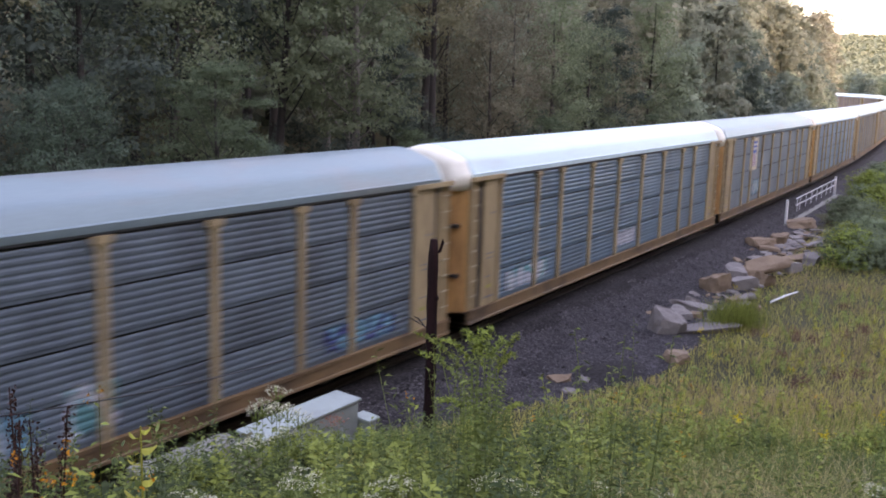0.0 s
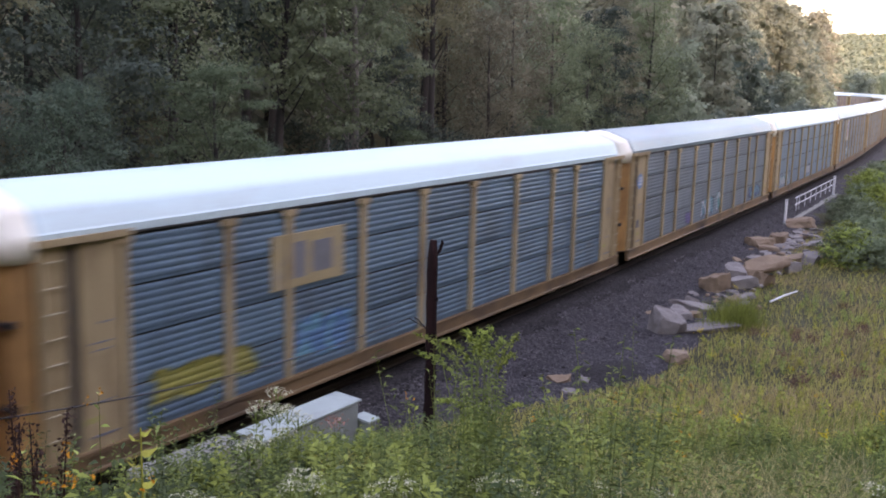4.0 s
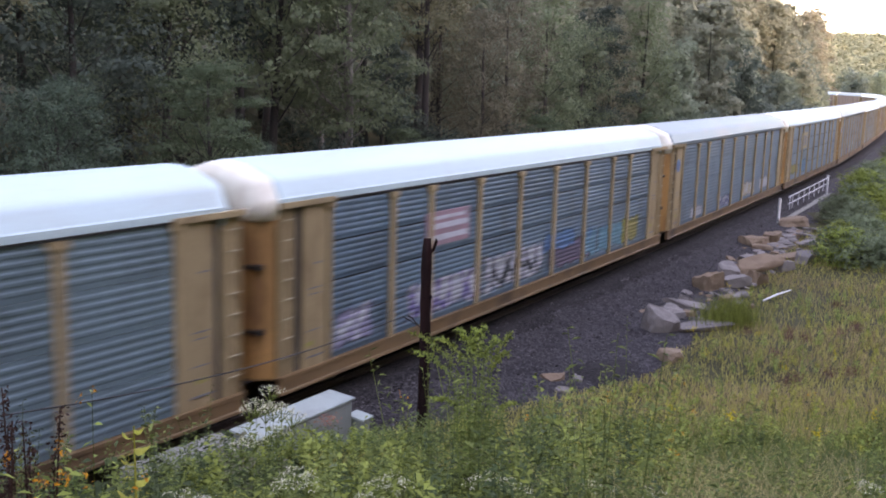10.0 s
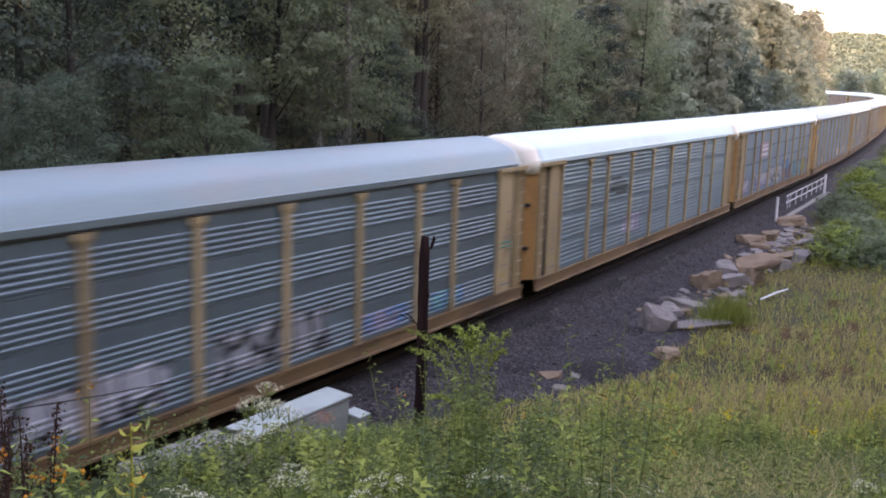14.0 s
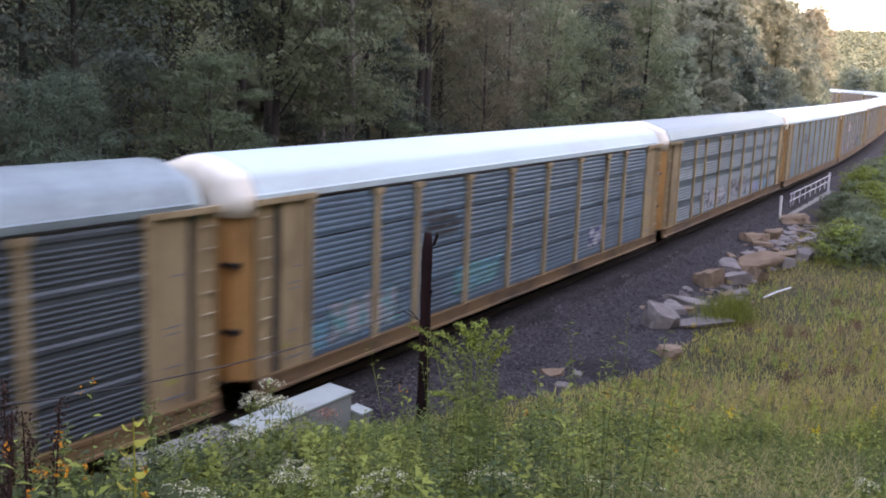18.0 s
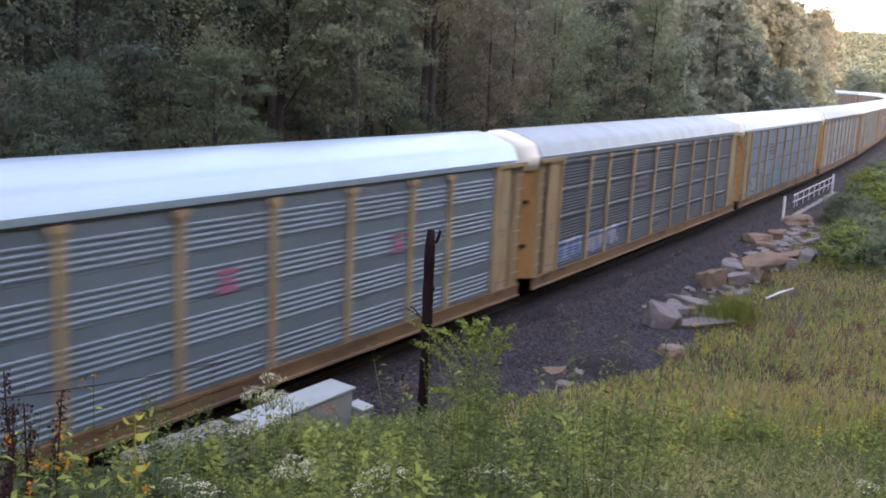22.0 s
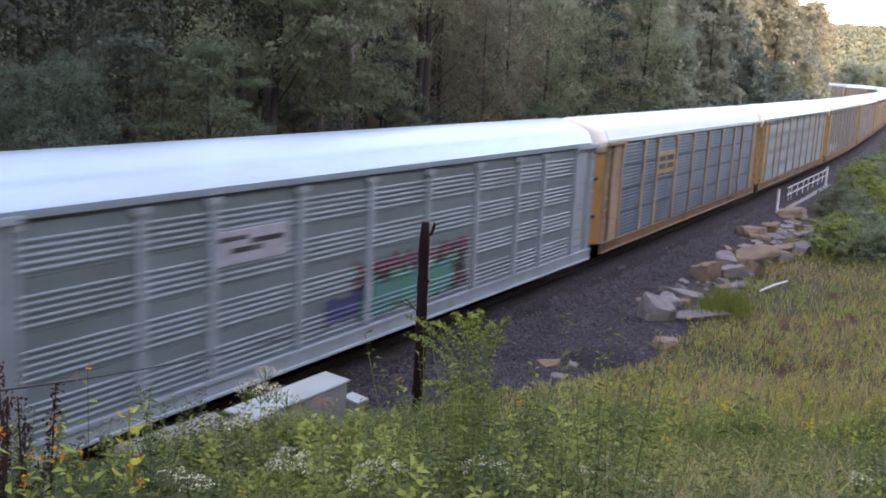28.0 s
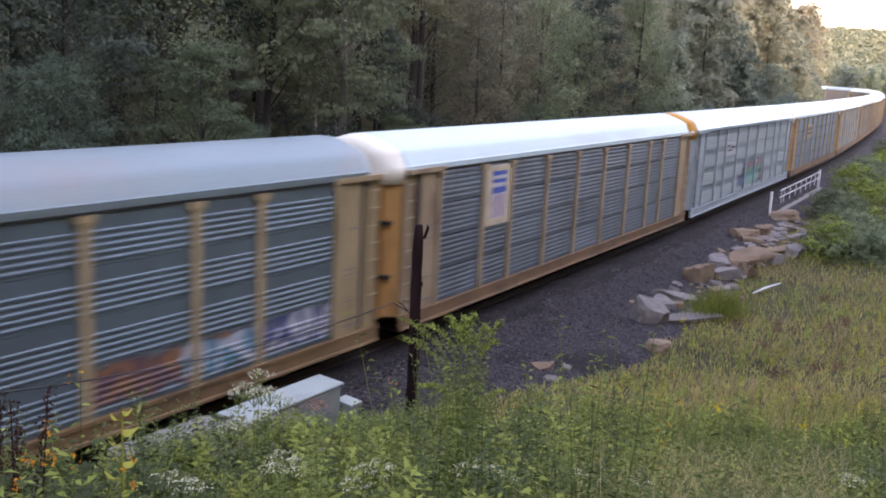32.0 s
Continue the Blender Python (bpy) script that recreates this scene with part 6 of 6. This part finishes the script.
def build_dry_heads():
    r = random.Random(31)
    for i, (x, y) in enumerate([(11.0, 30.5), (9.82, 28.23), (11.28, 29.84), (11.1, 30.9), (10.48, 24.45), (9.88, 24.37), (8.57, 23.64), (13.03, 30.4), (13.4, 31.2), (9.9, 31.2), (12.4, 30.0), (8.9, 23.9), (14.4, 35.5)]):
        g = ground_z(x, y)
        flowering("dry_umbel", "brown dried flower umbel on a stalk", x, y, g + r.uniform(0.66, 0.82), "petal_brown", lambda q, t, h, m: part(
            "seed_head", quads_mesh("seed_head", leaf_quads(np.array([0, 0, h]) + q.normal(size=(260, 3)) * np.array([0.11, 0.11, 0.075]), 0.04, q), m), t), 5, 0.08, "grass_dry", 700 + i, "dried umbels on the slope")


build_dry_heads()


def build_goldenrod():
    """The tall goldenrod that stands before the pole, with arching sprays."""
    r = np.random.default_rng(77)
    x, y = 0.32, 7.4
    g = ground_z(x, y) - 0.05
    h = 5.93 - g
    t = thing("goldenrod", "tall goldenrod with arching yellow-green sprays", "wildflower", Matrix.Translation((x, y, g)))
    sprays = [(-0.10, 0.86, -0.30, 0.97), (-0.06, 0.90, -0.16, 1.0), (-0.16, 0.84, -0.52, 0.99), (-0.18, 0.80, -0.50, 0.90), (0.0, 0.88, 0.02, 1.02), (0.03, 0.88, 0.13, 0.99),
              (0.08, 0.86, 0.24, 0.99), (0.0, 0.84, -0.08, 0.97), (0.10, 0.84, 0.20, 0.93), (-0.12, 0.68, -0.34, 0.72), (0.16, 0.66, 0.30, 0.72), (-0.05, 0.9, -0.03, 1.01)]
    for x0, f0, x1, f1 in sprays:
        a_, b_ = np.array([x0, r.normal(0, 0.03), h * f0]), np.array([x1, r.normal(0, 0.06), h * f1])
        side_ = np.array([0, 0, 0.10 * abs(x1 - x0) + 0.02])
        pts = [tuple(a_ + (b_ - a_) * u + side_ * math.sin(math.pi * u)) for u in np.linspace(0, 1, 6)]
        low = np.array([x0 * 0.9, 0, h * 0.55])
        stem = part("stem", Soup().tube([tuple(low), tuple(low * 0.5 + a_ * 0.5)] + pts, [0.004, 0.004, 0.0035, 0.003, 0.003, 0.0025, 0.002, 0.0015], 5).mesh("stem", M["stem_green"]), t)
        u = np.linspace(0.1, 1.05, 130)[:, None]
        c = a_ + (b_ - a_) * u + side_ * np.sin(math.pi * np.clip(u, 0, 1)) + r.normal(size=(130, 3)) * np.array([0.018, 0.018, 0.012])
        part("spray", quads_mesh("spray", leaf_quads(c, 0.026, r, 0.2), M["leaf_bright"]), stem, "yellow-green flower spray")
    for sx, top_ in ((-0.17, 0.84), (-0.08, 0.93), (-0.02, 0.78), (0.05, 0.95), (0.12, 0.80), (0.2, 0.70)):
        hh, n = h * top_, 170
        f = np.linspace(0.08, 1.0, n)
        p = np.stack([sx * (0.35 + 0.75 * f ** 1.5) + 0.015 * np.sin(f * 9 + sx * 40), 0.05 * np.sin(f * 5 + sx * 30), hh * f], 1)
        part("stem", Soup().tube([tuple(q) for q in p[::11]] + [tuple(p[-1])], np.linspace(0.006, 0.0025, len(p[::11]) + 1).tolist(), 5).mesh("stem", M["stem_green"]), t)
        a_ = np.arange(n) * 2.4
        L = (0.105 - 0.05 * f) * r.uniform(0.7, 1.3, n)
        out = np.stack([np.cos(a_), np.sin(a_), r.uniform(-0.55, 0.35, n)], 1)
        side_ = np.stack([-np.sin(a_) * 0.5, np.cos(a_) * 0.5, r.choice([-0.8, 0.8], n)], 1)
        mid = p + out * L[:, None] * 0.5 + np.array([0, 0, 0.012])
        wd = (L * 0.13)[:, None]
        q = np.stack([p, mid + side_ * wd, p + out * L[:, None], mid - side_ * wd], 1).reshape(-1, 3)
        part("foliage", quads_mesh("foliage", q, M["leaf_weed"]), t)


build_goldenrod()


def build_left_weeds():
    r = np.random.default_rng(5)
    # broad-leaved yellow-green weed
    x, y = -1.53, 4.86
    g = ground_z(x, y) - 0.05
    h = 6.02 - g
    t = thing("broadleaf_weed", "upright weed with rounded yellow-green leaves", "weed", Matrix.Translation((x, y, g)))
    part("stem", Soup().tube([(0, 0, 0), (0.01, 0, h * 0.5), (0, 0.01, h)], [0.009, 0.007, 0.004], 6).mesh("stem", M["leaf_yellow"]), t)
    for k, (a, f, L) in enumerate([(0.3, 0.97, 0.055), (2.6, 0.93, 0.07), (-0.25, 0.87, 0.09), (3.3, 0.80, 0.065), (0.2, 0.70, 0.08), (2.9, 0.62, 0.09), (-0.6, 0.55, 0.08), (3.6, 0.45, 0.09), (0.5, 0.35, 0.09)]):
        p = Vector((0, 0, h * f))
        o = Vector((math.cos(a), math.sin(a) * 0.5, 0.35))
        sd = Vector((-math.sin(a) * 0.4, math.cos(a), 0.35)).normalized()
        ring = []
        for u in np.linspace(0, 2 * math.pi, 11)[:-1]:
            ring.append(p + o * (L * (0.55 - 0.5 * math.cos(u))) + sd * (L * 0.36 * math.sin(u)) + Vector((0, 0, 0.012 * math.cos(2 * u))))
        c = p + o * (L * 0.5) - Vector((0, 0, 0.008))
        part("leaf", mesh("leaf", ring + [c], [(i, (i + 1) % 10, 10) for i in range(10)], M["leaf_yellow"]), t)
    # dark dry dock stalks
    for k, (x, y, top) in enumerate([(-2.04, 4.57, 6.30), (-1.98, 4.60, 6.12), (-1.93, 4.50, 6.04), (-2.1, 4.62, 6.1), (-2.0, 4.4, 6.2), (-1.90, 4.66, 6.18), (-2.08, 4.5, 6.0)]):
        g = ground_z(x, y) - 0.05
        h = top - g
        t = thing("dock_stalk", "dark brown dried dock stalk with seeds", "weed", Matrix.Translation((x, y, g)), "dried dock stalks")
        part("stem", Soup().tube([(0, 0, 0), (0.01 * k, 0, h * 0.6), (0.02 * k - 0.02, 0, h)], [0.008, 0.006, 0.003], 5).mesh("stem", M["stem_dark"]), t)
        c = np.stack([0.02 * k * np.linspace(0, 1, 150) - 0.01, 0 * np.linspace(0, 1, 150), h * np.linspace(0.45, 1.0, 150)], 1) + r.normal(size=(150, 3)) * np.array([0.016, 0.016, 0.01])
        part("seed_head", quads_mesh("seed_head", leaf_quads(c, 0.022, r, 0.0), M["stem_dark"]), t)
    # jewelweed thicket at the corner, its leaves darkened for the corner's shade
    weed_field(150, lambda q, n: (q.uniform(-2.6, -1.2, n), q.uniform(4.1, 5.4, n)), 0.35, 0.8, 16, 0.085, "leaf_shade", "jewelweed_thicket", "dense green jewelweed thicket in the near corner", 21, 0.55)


build_left_weeds()


def build_right_bushes():
    protos = [
        tree_proto(41, 3.2, 2.0, 0.10, 4000, 0.10, "leaf_bright", "bark", 26, label="dense green bush beside the track bed", name="bush", category="bush"),
        tree_proto(42, 2.6, 1.9, 0.10, 4000, 0.10, "leaf_mid", "bark", 26, label="darker green bush beside the track bed", name="bush", category="bush"),
        tree_proto(43, 2.4, 1.7, 0.10, 3600, 0.095, "leaf_mid", "bark", 24, label="low green bush on the slope", name="bush", category="bush"),
    ]
    r = random.Random(12)
    spots = []
    for p in protos:
        p["group"] = "bushes beside the track bed"
    for i in range(36):
        s = r.uniform(24, 72) if i < 26 else r.uniform(58, 110)
        d = float(np.interp(s, [24, 36, 48, 76], [8.6, 6.8, 5.2, 4.9])) + abs(r.gauss(0, 1.0)) * (2.6 if i < 26 else 1.6)
        spots.append((s, d, r.uniform(0.65, 1.0)))
    for i, (s, d, g) in enumerate(spots):
        p = track(s, d)
        m_ = Matrix.Translation((p.x, p.y, ground_z(p.x, p.y) - 0.1)) @ Matrix.Rotation(r.uniform(0, 6.28), 4, "Z") @ Matrix.Diagonal((g * 1.15, g * 1.15, g, 1))
        if i < 3:
            protos[i].matrix_basis = m_
        else:
            copy_thing(protos[i % 3], m_)


build_right_bushes()


def build_dark_patch():
    """A black patch at the foot of the bank."""
    c = track(2.0, 5.4, -0.80)
    vs, fs = [(c.x, c.y, c.z + 0.09)], []
    n = 22
    for ring, f in ((1, 0.6), (2, 1.0)):
        for k in range(n):
            a = 6.283 * k / n
            q = f * (1 + 0.20 * math.sin(3 * a + 1) + 0.14 * math.sin(7 * a) + 0.08 * math.sin(11 * a + 2))
            p = track(2.0 + 1.8 * q * math.cos(a), 5.4 + 1.35 * q * math.sin(a), -0.80)
            vs.append((p.x, p.y, p.z + (0.07 if ring == 1 else -0.05)))
    fs = [(0, 1 + k, 1 + (k + 1) % n) for k in range(n)] + [(1 + k, 1 + n + k, 1 + n + (k + 1) % n, 1 + (k + 1) % n) for k in range(n)]
    tagged(new("cinder_patch", mesh("cinder_patch", vs, fs, M["bed_dark"], True)), "black patch on the ground by the bank", "cinders")


build_dark_patch()


# ---- motion ----
SPEED, GAIN = 10.5807, 0.00172
BOGIE = 9.9


def motions():
    """The train rolls away along the curve; each car sits on its two bogies."""
    times = [0.0, 0.2] + [float(t) for t in range(1, 32)] + [31.8, 32.0]
    for n, car in CARS.items():
        rows = []
        for t in times:
            centre = SPEED * t + GAIN * t * t - n * PITCH + LENGTH / 2
            a, b = track(centre - BOGIE), track(centre + BOGIE)
            m = (a + b) / 2
            d = b - a
            rows.append((t, Matrix.Translation(m) @ Euler((0, -math.atan2(d.z, math.hypot(d.x, d.y)), math.atan2(d.y, d.x))).to_matrix().to_4x4()))
        walk(car, rows)


motions()
